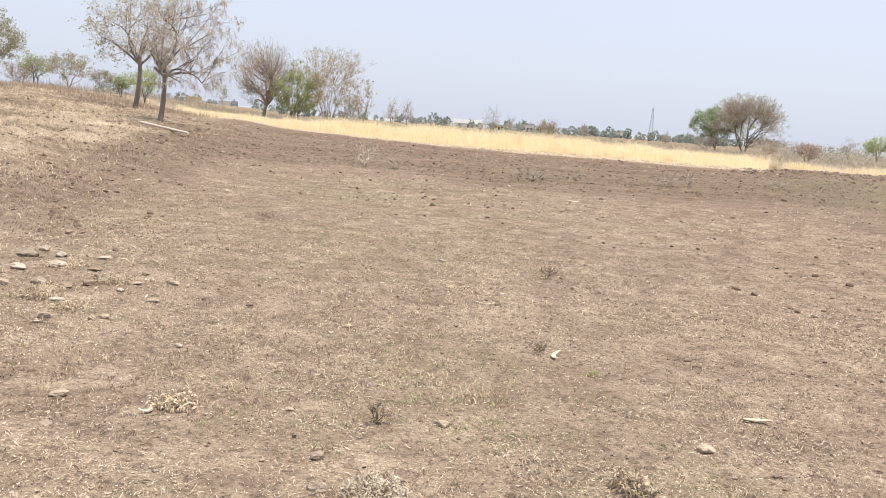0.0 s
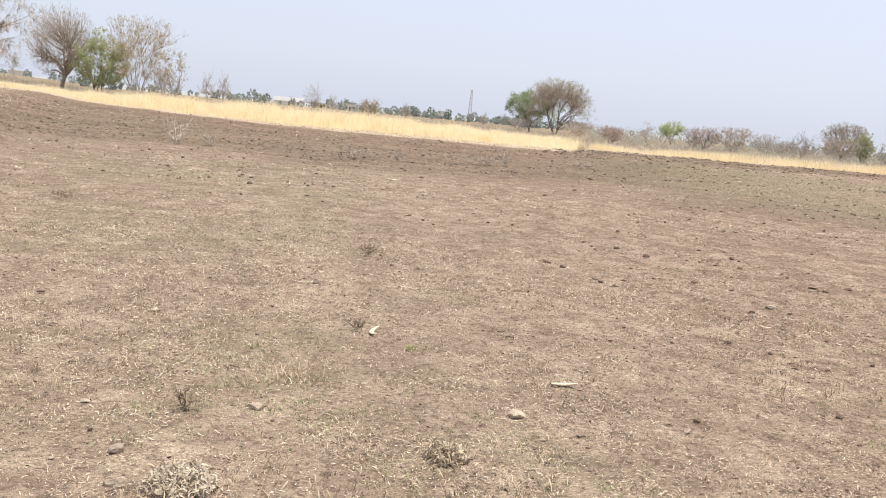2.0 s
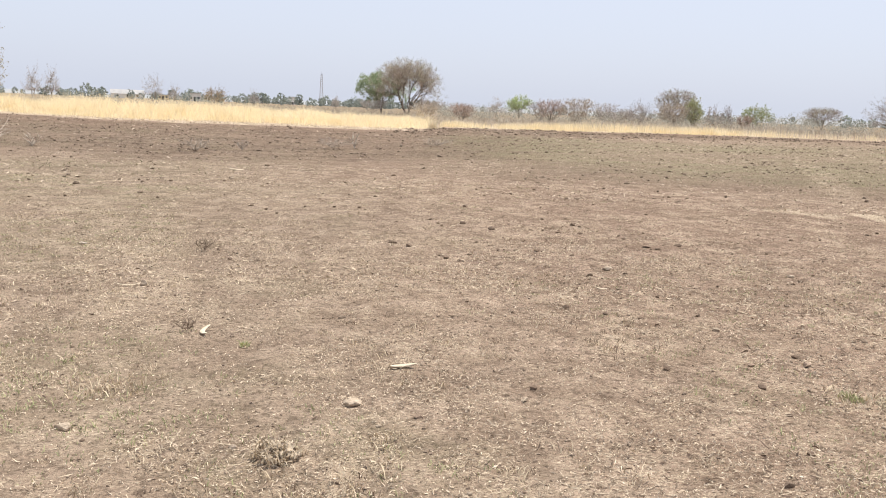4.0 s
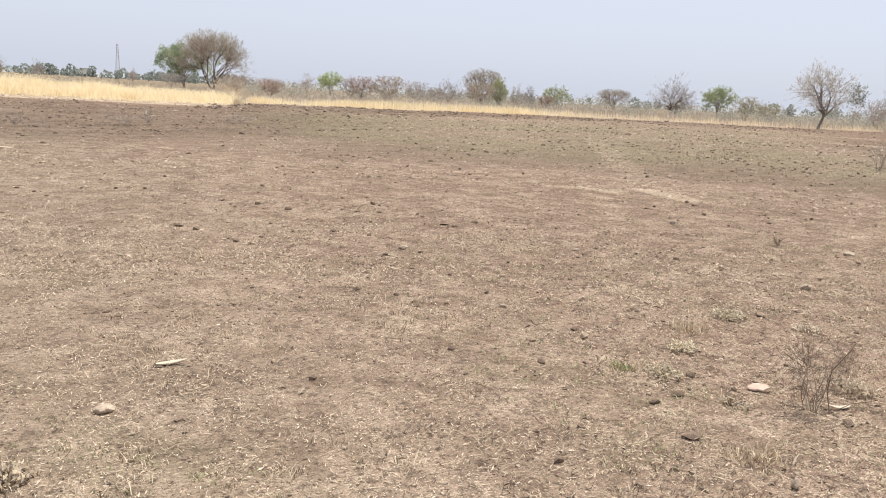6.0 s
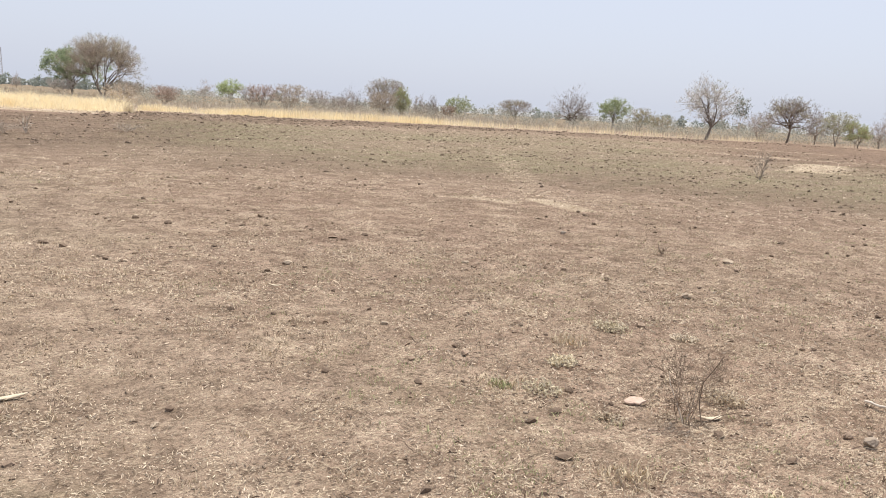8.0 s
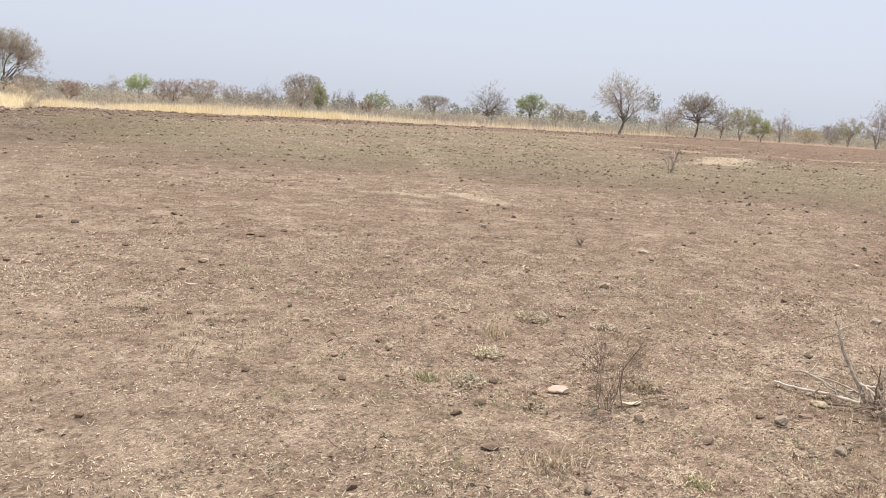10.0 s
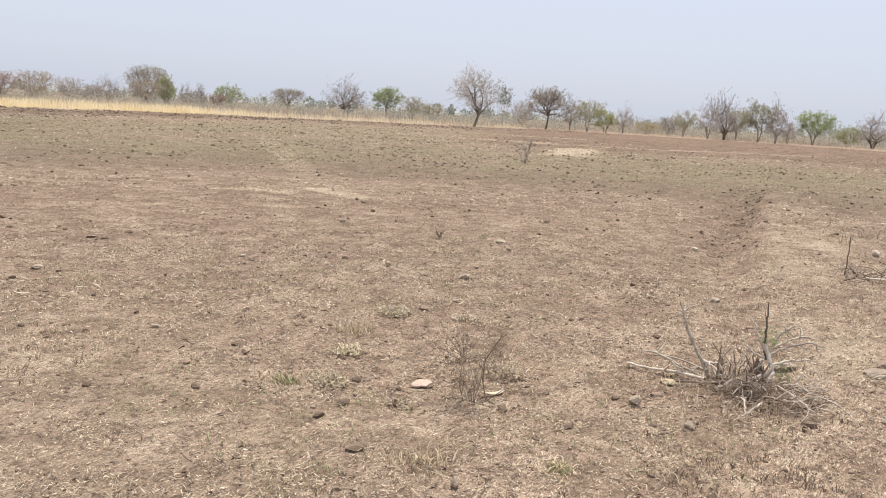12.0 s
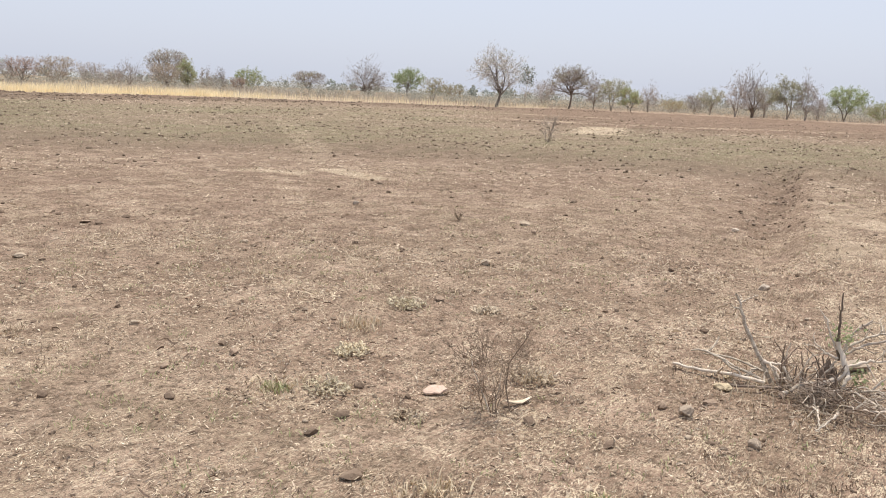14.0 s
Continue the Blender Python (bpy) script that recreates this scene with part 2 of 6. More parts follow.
# the first tone is deep soil and also paints shade in pits and under scraps
SOIL_DEEP_AND_SHADE, SOIL_DARK, SOIL_MID, SOIL_LIGHT = (0.088, 0.061, 0.043), (0.250, 0.184, 0.132), (0.312, 0.234, 0.170), (0.390, 0.298, 0.221)
PLOUGHED, TURNED, WEED = (0.136, 0.097, 0.069), (0.262, 0.196, 0.141), (0.228, 0.215, 0.121)
STRAW_DULL, STRAW_PALE = (0.42, 0.332, 0.230), (0.61, 0.500, 0.364)
M = {
    "soil": soil_material(),
    "clod": shade("clod", (0.215, 0.160, 0.115), (0.360, 0.276, 0.204), 9, 0.95, 0.6, 60, 0.3),
    "straw": shade("straw", (0.500, 0.400, 0.270), (0.760, 0.630, 0.450), 30, 0.8, 0.0, 90, 0.35),
    "chaff": shade("chaff", (0.330, 0.255, 0.185), (0.680, 0.572, 0.440), 40, 0.85, 0.0, 90, 0.45),
    "litter": shade("litter", (0.380, 0.300, 0.208), (0.640, 0.532, 0.394), 30, 0.85, 0.0, 90, 0.4),
    "tall_grass": shade("tall_grass", (0.760, 0.630, 0.390), (0.950, 0.870, 0.650), 1.1, 0.8, 0.0, 9, 0.22, 0, 0.55),
    "stalk": shade("stalk", (0.420, 0.325, 0.235), (0.580, 0.470, 0.355), 0.8, 0.9, 0.0, 6, 0.3),
    "scrub": shade("scrub", (0.430, 0.370, 0.290), (0.610, 0.535, 0.430), 0.5, 0.9, 0.0, 4, 0.3),
    "sprout": shade("sprout", (0.340, 0.352, 0.165), (0.520, 0.512, 0.295), 12, 0.8, 0.0, 50, 0.3, 0, 0.2),
    "weed": shade("weed", (0.26, 0.235, 0.135), (0.40, 0.355, 0.225), 3, 0.85, 0.0, 20, 0.25, 0, 0.2),
    "dry_leaf": shade("dry_leaf", (0.420, 0.325, 0.215), (0.690, 0.575, 0.430), 15, 0.85, 0.0, 50, 0.35, 0, 0.15),
    "bark_grey": shade("bark_grey", (0.270, 0.222, 0.180), (0.460, 0.395, 0.330), 5, 0.9, 0.5, 30, 0.15),
    "bark_stem": shade("bark_stem", (0.150, 0.124, 0.103), (0.330, 0.280, 0.235), 5, 0.9, 0.5, 30, 0.15),
    "bark_dark": shade("bark_dark", (0.125, 0.095, 0.072), (0.255, 0.200, 0.158), 5, 0.9, 0.5, 30, 0.15),
    "bark_pale": shade("bark_pale", (0.480, 0.402, 0.320), (0.710, 0.625, 0.522), 5, 0.85, 0.4, 30, 0.15),
    "twig_dark": shade("twig_dark", (0.085, 0.058, 0.042), (0.19, 0.135, 0.10), 20, 0.9, 0.0, 60, 0.3),
    "twig_grey": shade("twig_grey", (0.400, 0.355, 0.318), (0.570, 0.515, 0.468), 3, 0.9, 0.0, 20, 0.25),
    "twig_white": shade("twig_white", (0.560, 0.520, 0.475), (0.760, 0.715, 0.660), 3, 0.9, 0.0, 20, 0.22),
    "twig_pale": shade("twig_pale", (0.480, 0.410, 0.335), (0.680, 0.600, 0.500), 3, 0.9, 0.0, 20, 0.25),
    "twig_brown": shade("twig_brown", (0.370, 0.305, 0.245), (0.530, 0.452, 0.370), 3, 0.9, 0.0, 20, 0.25),
    "twig_thorn": shade("twig_thorn", (0.320, 0.268, 0.224), (0.465, 0.398, 0.340), 3, 0.9, 0.0, 20, 0.25),
    "twig_red": shade("twig_red", (0.400, 0.300, 0.245), (0.540, 0.425, 0.355), 3, 0.9, 0.0, 20, 0.25),
    "twig_tan": shade("twig_tan", (0.400, 0.300, 0.175), (0.560, 0.440, 0.280), 3, 0.9, 0.0, 20, 0.25),
    # leaf_green, leaf_yellow and leaf_olive are paled to stand for distance haze
    "leaf_green": shade("leaf_green", (0.320, 0.375, 0.200), (0.480, 0.530, 0.310), 1.5, 0.7, 0.0, 12, 0.3, 0, 0.6),
    "leaf_yellow": shade("leaf_yellow", (0.315, 0.348, 0.190), (0.450, 0.472, 0.275), 1.5, 0.7, 0.0, 12, 0.3, 0, 0.6),
    "leaf_olive": shade("leaf_olive", (0.350, 0.345, 0.235), (0.500, 0.480, 0.340), 1.5, 0.75, 0.0, 12, 0.3, 0, 0.6),
    "leaf_pale": shade("leaf_pale", (0.310, 0.360, 0.180), (0.460, 0.500, 0.280), 1.5, 0.75, 0.0, 12, 0.3, 0, 0.6),
    # far crowns: green greyed towards blue, so the colour holds the haze
    "leaf_hazed": shade("leaf_hazed", (0.245, 0.275, 0.245), (0.350, 0.375, 0.335), 1.5, 0.7, 0.0, 12, 0.3, 0, 0.6),
    "leaf_dry": shade("leaf_dry", (0.390, 0.350, 0.230), (0.540, 0.490, 0.335), 1.5, 0.8, 0.0, 12, 0.3, 0, 0.25),
    "leaf_gum": shade("leaf_gum", (0.175, 0.205, 0.150), (0.280, 0.310, 0.225), 1.5, 0.7, 0.0, 12, 0.3, 0, 0.6),
    # grey-olive scrub with the haze mixed into its colour
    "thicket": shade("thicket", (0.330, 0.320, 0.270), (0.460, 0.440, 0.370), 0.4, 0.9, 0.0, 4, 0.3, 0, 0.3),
    # blue-grey tone carries the haze of three kilometres of air
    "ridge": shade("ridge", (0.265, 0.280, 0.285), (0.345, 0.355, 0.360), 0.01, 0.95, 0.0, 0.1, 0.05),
    "pod": shade("pod", (0.500, 0.420, 0.340), (0.780, 0.700, 0.600), 3, 0.85, 0.0, 20, 0.35),
    "twig_umber": shade("twig_umber", (0.165, 0.118, 0.085), (0.330, 0.250, 0.185), 8, 0.9, 0.0, 40, 0.3),
    "bleached_leaf": shade("bleached_leaf", (0.400, 0.318, 0.222), (0.740, 0.640, 0.495), 15, 0.85, 0.0, 50, 0.3, 0, 0.15),
    "straw_leaf": shade("straw_leaf", (0.470, 0.395, 0.265), (0.700, 0.610, 0.440), 15, 0.85, 0.0, 50, 0.35, 0, 0.15),
    "dead_tuft": shade("dead_tuft", (0.230, 0.160, 0.112), (0.430, 0.330, 0.242), 8, 0.9, 0.0, 40, 0.3),
    "brush_bark": shade("brush_bark", (0.270, 0.212, 0.158), (0.780, 0.680, 0.550), 38, 0.9, 0.6, 140, 0.25),
    "twig_ash": shade("twig_ash", (0.490, 0.455, 0.415), (0.690, 0.645, 0.590), 3, 0.9, 0.0, 20, 0.25),
    "leaf_deep": shade("leaf_deep", (0.235, 0.285, 0.165), (0.370, 0.425, 0.265), 1.5, 0.7, 0.0, 12, 0.3, 0, 0.6),
    "bank_weed": shade("bank_weed", (0.230, 0.168, 0.112), (0.430, 0.340, 0.235), 3, 0.9, 0.0, 20, 0.3),
    # dark soil, deepened further for the shade clods cast on themselves
    "clod_dark": shade("clod_dark", (0.120, 0.084, 0.060), (0.215, 0.157, 0.113), 14, 0.95, 0.5, 70, 0.2),
    "stone_tan": shade("stone_tan", (0.300, 0.235, 0.170), (0.470, 0.380, 0.285), 14, 0.85, 0.5, 70, 0.15),
    "stone_grey": shade("stone_grey", (0.215, 0.168, 0.125), (0.375, 0.304, 0.234), 14, 0.85, 0.5, 70, 0.15),
    "stone_dark": shade("stone_dark", (0.195, 0.140, 0.100), (0.320, 0.240, 0.176), 14, 0.9, 0.5, 70, 0.15),
    "stone_pale": shade("stone_pale", (0.365, 0.295, 0.225), (0.530, 0.450, 0.365), 14, 0.85, 0.5, 70, 0.12),
    "stone_white": shade("stone_white", (0.54, 0.45, 0.36), (0.72, 0.63, 0.53), 14, 0.85, 0.5, 70, 0.1),
    "stone_straw": shade("stone_straw", (0.39, 0.31, 0.20), (0.55, 0.455, 0.31), 14, 0.85, 0.5, 70, 0.12),
    "shard": shade("shard", (0.470, 0.340, 0.260), (0.600, 0.460, 0.370), 14, 0.85, 0.4, 70, 0.1),
    "bleached": shade("bleached", (0.52, 0.42, 0.29), (0.76, 0.67, 0.52), 18, 0.75, 0.4, 80, 0.08),
    "wall_white": shade("wall_white", (0.66, 0.62, 0.56), (0.80, 0.77, 0.72), 0.6, 0.9, 0.1, 6, 0.05),
    "wall_yellow": shade("wall_yellow", (0.620, 0.520, 0.320), (0.760, 0.660, 0.440), 0.6, 0.9, 0.1, 6, 0.05),
    "roof_grey": shade("roof_grey", (0.30, 0.29, 0.28), (0.46, 0.45, 0.43), 0.8, 0.6, 0.1, 6, 0.05),
    "opening": shade("opening", (0.03, 0.03, 0.03), (0.06, 0.055, 0.05), 2, 0.5, 0.0, 6, 0.05),
    "steel": shade("steel", (0.450, 0.430, 0.430), (0.580, 0.560, 0.560), 0.5, 0.6, 0.0, 6, 0.1, 0.3),
}

# ---- mesh helpers ----


def raw(name, V, faces, material, smooth_shade=True):
    """A mesh object from an array of places and arrays of faces with three or four corners."""
    faces = [np.asarray(f, np.int64) for f in (faces if isinstance(faces, list) else [faces]) if len(f)]
    me = bpy.data.meshes.new(name)
    V = np.asarray(V, np.float32)
    me.vertices.add(len(V))
    me.vertices.foreach_set("co", V.ravel())
    loops = np.concatenate([f.ravel() for f in faces])
    size = np.concatenate([np.full(len(f), f.shape[1]) for f in faces])
    me.loops.add(len(loops))
    me.loops.foreach_set("vertex_index", loops.astype(np.int32))
    me.polygons.add(len(size))
    me.polygons.foreach_set("loop_start", (np.cumsum(size) - size).astype(np.int32))
    me.polygons.foreach_set("use_smooth", np.full(len(size), smooth_shade))
    me.update(calc_edges=True)
    me.materials.append(M[material])
    return new(name, me)


def part(name, V, faces, material, parent, label="", smooth_shade=True):
    ob = raw(name, V, faces, material, smooth_shade)
    ob.parent = parent
    if label:
        tagged(ob, label)
    return ob


def thing(name, x, y, label, category, group="", turn=0.0):
    ob = new(name)
    ob.empty_display_size = 0.1
    ob.matrix_world = pose(x, y, float(ground_z(x, y)), 0, 0, turn)
    return tagged(ob, label, category, group)


def unit(v):
    return v / np.maximum(np.linalg.norm(v, axis=-1, keepdims=True), 1e-9)


def tubes(P, R, sides):
    """Tapered tubes along M polylines P (M, n, 3) with radii R (M, n)."""
    m, n = P.shape[:2]
    T = np.gradient(P, axis=1) if n > 2 else np.repeat(P[:, 1:] - P[:, :1], 2, axis=1)
    T = unit(T)
    ref = np.where(np.abs(T[:, :1, 2:]) > 0.8, np.array([1.0, 0, 0]), np.array([0, 0, 1.0]))
    A = unit(np.cross(T, np.broadcast_to(ref, T.shape)))
    B = np.cross(T, A)
    ang = np.arange(sides) * 2 * math.pi / sides
    V = P[:, :, None] + R[:, :, None, None] * (np.cos(ang)[:, None] * A[:, :, None] + np.sin(ang)[:, None] * B[:, :, None])
    idx = np.arange(m * n * sides).reshape(m, n, sides)
    nxt = np.roll(idx, -1, axis=2)
    F = np.stack((idx[:, :-1], nxt[:, :-1], nxt[:, 1:], idx[:, 1:]), -1).reshape(-1, 4)
    return V.reshape(-1, 3), F


def ribbons(A, B, W, rg):
    """Thin flat twigs from A to B."""
    m = len(A)
    s = unit(np.cross(B - A, rg.normal(0, 1, (m, 3)))) * (W / 2)
    V = np.stack((A - s, A + s, B + s * 0.4, B - s * 0.4), 1).reshape(-1, 3)
    return V, np.arange(m)[:, None] * 4 + np.array([[0, 1, 2, 3]])


def joined(pieces):
    """Arrays of places and faces put together into one."""
    V, F, at = [], [], 0
    for v, f in pieces:
        V.append(v)
        F += [np.asarray(g) + at for g in (f if isinstance(f, list) else [f])]
        at += len(v)
    quads, tris = [f for f in F if f.shape[1] == 4], [f for f in F if f.shape[1] == 3]
    return np.concatenate(V), [np.concatenate(g) for g in (quads, tris) if g]


def blades(P, H, W, lean, rg, droop=0.35):
    """Upright grass blades: base places P, heights H, widths W, and how far they lean."""
    m = len(P)
    az, face = rg.uniform(0, 6.283, m), rg.uniform(0, 6.283, m)
    side = np.stack((np.cos(face), np.sin(face), np.zeros(m)), 1) * (W / 2)[:, None]
    out = np.stack((np.cos(az), np.sin(az), np.zeros(m)), 1) * (H * lean * rg.uniform(0.2, 1.0, m))[:, None]
    up = np.array([0, 0, 1.0]) * H[:, None]
    mid = P + out * 0.35 + up * 0.55
    tip = P + out + up * (1 - droop * rg.uniform(0, 1, m) * lean)[:, None]
    V = np.stack((P - side, P + side, mid - side * 0.75, mid + side * 0.75, tip), 1).reshape(-1, 3)
    k = np.arange(m)[:, None] * 5
    return V, np.concatenate((k + (0, 1, 3), k + (0, 3, 2), k + (2, 3, 4)))


def strands(P, L, W, rg, lift=0.012):
    """Bent straws that lie on the ground at P."""
    m = len(P)
    az = rg.uniform(0, 6.283, m)
    d = np.stack((np.cos(az), np.sin(az), rg.normal(0, 0.16, m)), 1)
    bend = np.stack((-np.sin(az), np.cos(az), np.zeros(m)), 1) * (L * rg.normal(0, 0.18, m))[:, None]
    s = np.stack((-np.sin(az), np.cos(az), rg.normal(0, 0.5, m)), 1) * (W / 2)[:, None]
    mid = P + np.array([0, 0, 1.0]) * (lift * rg.uniform(0.4, 1.6, m))[:, None]
    p0, p2 = mid - d * (L / 2)[:, None] + bend, mid + d * (L / 2)[:, None] + bend
    p0[:, 2] = np.maximum(p0[:, 2], P[:, 2] + 0.002)
    p2[:, 2] = np.maximum(p2[:, 2], P[:, 2] + 0.002)
    V = np.stack((p0 - s * 0.7, p0 + s * 0.7, mid - s, mid + s, p2 - s * 0.4, p2 + s * 0.4), 1).reshape(-1, 3)
    k = np.arange(m)[:, None] * 6
    return V, np.concatenate((k + (0, 1, 3, 2), k + (2, 3, 5, 4)))


def curls(P, L, W, rg, arch=0.22, heap=0.012):
    """Dry curled scraps of leaf and stem: pointed strips of length L and width W, arched off the ground at P."""
    m = len(P)
    az = rg.uniform(0, 6.283, m)
    d, o = np.stack((np.cos(az), np.sin(az), np.zeros(m)), 1), np.stack((-np.sin(az), np.cos(az), np.zeros(m)), 1)
    up = np.array([0, 0, 1.0])
    base = P + up * (heap * rg.uniform(0, 1, m) ** 2)[:, None]
    bend = o * (L * rg.normal(0, 0.22, m))[:, None]
    rise = (L * arch * rg.uniform(0.1, 1.6, m))[:, None] * up
    tilt = (L * np.abs(rg.normal(0, 0.18, m)))[:, None] * up
    pts = (base - d * (L * 0.5)[:, None] + bend + up * 0.003, base - d * (L * 0.12)[:, None] + rise, base + d * (L * 0.25)[:, None] + rise * 0.9 + tilt * 0.6, base + d * (L * 0.5)[:, None] + bend * 0.7 + tilt + up * 0.003)
    s = (o + up * rg.normal(0, 0.7, m)[:, None]) * (W / 2)[:, None]
    V = np.stack((pts[0] - s * 0.3, pts[0] + s * 0.3, pts[1] - s, pts[1] + s, pts[2] - s * 0.9, pts[2] + s * 0.9, pts[3]), 1).reshape(-1, 3)
    k = np.arange(m)[:, None] * 7
    return V, [np.concatenate((k + (0, 1, 3, 2), k + (2, 3, 5, 4))), k + (4, 5, 6)]


def flakes(P, S, rg, long=1.6):
    """Small leaves of size S round the places P, turned any way."""
    m = len(P)
    a = unit(rg.normal(0, 1, (m, 3)))
    b = unit(np.cross(a, unit(rg.normal(0, 1, (m, 3)))))
    a, b = a * (S * long / 2)[:, None], b * (S / 2)[:, None]
    fold = np.cross(a, b)
    fold = unit(fold) * (S * 0.15)[:, None]
    V = np.stack((P - a, P + b + fold, P + a, P - b + fold), 1).reshape(-1, 3)
    k = np.arange(m)[:, None] * 4
    return V, np.concatenate((k + (0, 1, 2), k + (0, 2, 3)))


PHI = (1 + 5 ** 0.5) / 2
ICO_V = unit(np.array([(-1, PHI, 0), (1, PHI, 0), (-1, -PHI, 0), (1, -PHI, 0), (0, -1, PHI), (0, 1, PHI), (0, -1, -PHI), (0, 1, -PHI), (PHI, 0, -1), (PHI, 0, 1), (-PHI, 0, -1), (-PHI, 0, 1)], float))
ICO_F = np.array([f for f in np.ndindex(12, 12, 12) if f[0] < f[1] < f[2] and all(np.linalg.norm(ICO_V[f[i]] - ICO_V[f[j]]) < 1.2 for i, j in ((0, 1), (1, 2), (0, 2)))])
flip = np.einsum("ij,ij->i", np.cross(ICO_V[ICO_F[:, 1]] - ICO_V[ICO_F[:, 0]], ICO_V[ICO_F[:, 2]] - ICO_V[ICO_F[:, 0]]), ICO_V[ICO_F[:, 0]]) < 0
ICO_F[flip] = ICO_F[flip][:, ::-1]


OCT_V = np.array([(1, 0, 0), (-1, 0, 0), (0, 1, 0), (0, -1, 0), (0, 0, 1), (0, 0, -1)], float)
OCT_F = np.array([(0, 2, 4), (2, 1, 4), (1, 3, 4), (3, 0, 4), (2, 0, 5), (1, 2, 5), (3, 1, 5), (0, 3, 5)])


def lumps(P, S, rg, flat=0.6, coarse=False):
    """Angular crumbs of soil of radius S, resting half sunk at P."""
    m = len(P)
    body, sides = (OCT_V, OCT_F) if coarse else (ICO_V, ICO_F)
    q = unit(rg.normal(0, 1, (m, 3)))
    r = unit(np.cross(q, rg.normal(0, 1, (m, 3))))
    s = np.cross(q, r)
    rot = np.stack((q, r, s), 1)
    V = np.einsum("vi,mij->mvj", body, rot) * rg.uniform(0.55, 1.3, (m, len(body), 1))
    V = V * (S[:, None, None] * np.stack((rg.uniform(0.8, 1.4, m), rg.uniform(0.7, 1.1, m), rg.uniform(0.7, 1.0, m) * flat), 1)[:, None])
    V = V + P[:, None] + np.array([0, 0, 1.0]) * (S * 0.2)[:, None, None]
    k = np.arange(m)[:, None, None] * len(body)
    return V.reshape(-1, 3), (sides[None] + k).reshape(-1, 3)


# ---- land form ----
def smooth(a, b, x):
    t = np.clip((x - a) / (b - a), 0, 1)
    return t * t * (3 - 2 * t)


def ridge_side(x, y):
    """Metres to the far side of the low ridge that runs out past the brush."""
    return 0.2476 * x - 0.20 - y


def land(x, y):
    """Height of the broad land form at a place."""
    x, y = np.asarray(x, float), np.asarray(y, float)
    r = np.hypot(x, y)
    h = np.interp(r, (0, 8, 20, 45, 65, 85, 150, 400, 5000), (0, 0.0, 0.14, 0.42, 0.5, 0.55, 0.75, 1.0, 0.9))
    u = -0.9613 * x - 0.2756 * y - 1.2
    u = np.log1p(np.exp(np.clip(u * 2, -30, 30))) / 2
    u = np.where(u > 14, 14, u)
    h = h + 1.6 * (1 - np.exp(-u * 0.11 / 1.6 * 1.35)) * smooth(5, 18, r) * smooth(-2, 4, y)
    h = h + 0.85 * smooth(38, 64, r) * smooth(5, 13, u) * smooth(-2, 4, y)
    h = h - 0.5 * smooth(2.5, 9, u) * smooth(48, 60, r) * (1 - 0.8 * smooth(11, 18, u)) * smooth(-2, 4, y)
    h = h - 0.06 * np.exp(-((x - 4.9) ** 2 + (y - 2.7) ** 2) / 0.8)
    v = ridge_side(x, y)
    h = h + 0.17 * smooth(-0.22, 0.16, v) * (1 - 0.35 * smooth(0.5, 2.5, v)) * smooth(7, 10, x) * (1 - smooth(19.5, 23, x))
    return h


def lattice(x, y, seed=0):
    """Smooth value noise, 0 to 1, one cell a metre."""
    x, y = np.asarray(x, float), np.asarray(y, float)
    i, j = np.floor(x).astype(np.int64), np.floor(y).astype(np.int64)
    fx, fy = x - i, y - j
    fx, fy = fx * fx * (3 - 2 * fx), fy * fy * (3 - 2 * fy)

    def h(p, q):
        k = (p * 374761393 + q * 668265263 + seed * 974711) & 0xFFFFFFFF
        k = ((k ^ (k >> 13)) * 1274126177) & 0xFFFFFFFF
        return ((k ^ (k >> 16)) & 0xFFFF) / 65535.0

    return (h(i, j) * (1 - fx) + h(i + 1, j) * fx) * (1 - fy) + (h(i, j + 1) * (1 - fx) + h(i + 1, j + 1) * fx) * fy


def field_edge(x, y):
    """How many metres a place lies beyond the edge of the bare field."""
    az = np.degrees(np.arctan2(x, y))
    e = np.interp(az, (-35, -26, -19, -13, -4.6, 3.6, 11.4, 15.5, 17, 18.5, 23, 28, 35, 45, 56, 61, 73, 90), (50, 54, 64, 53, 43.6, 43.5, 42.3, 43.2, 43.6, 51, 51, 53, 59, 64, 70, 82, 82, 78))
    return np.hypot(x, y) - e


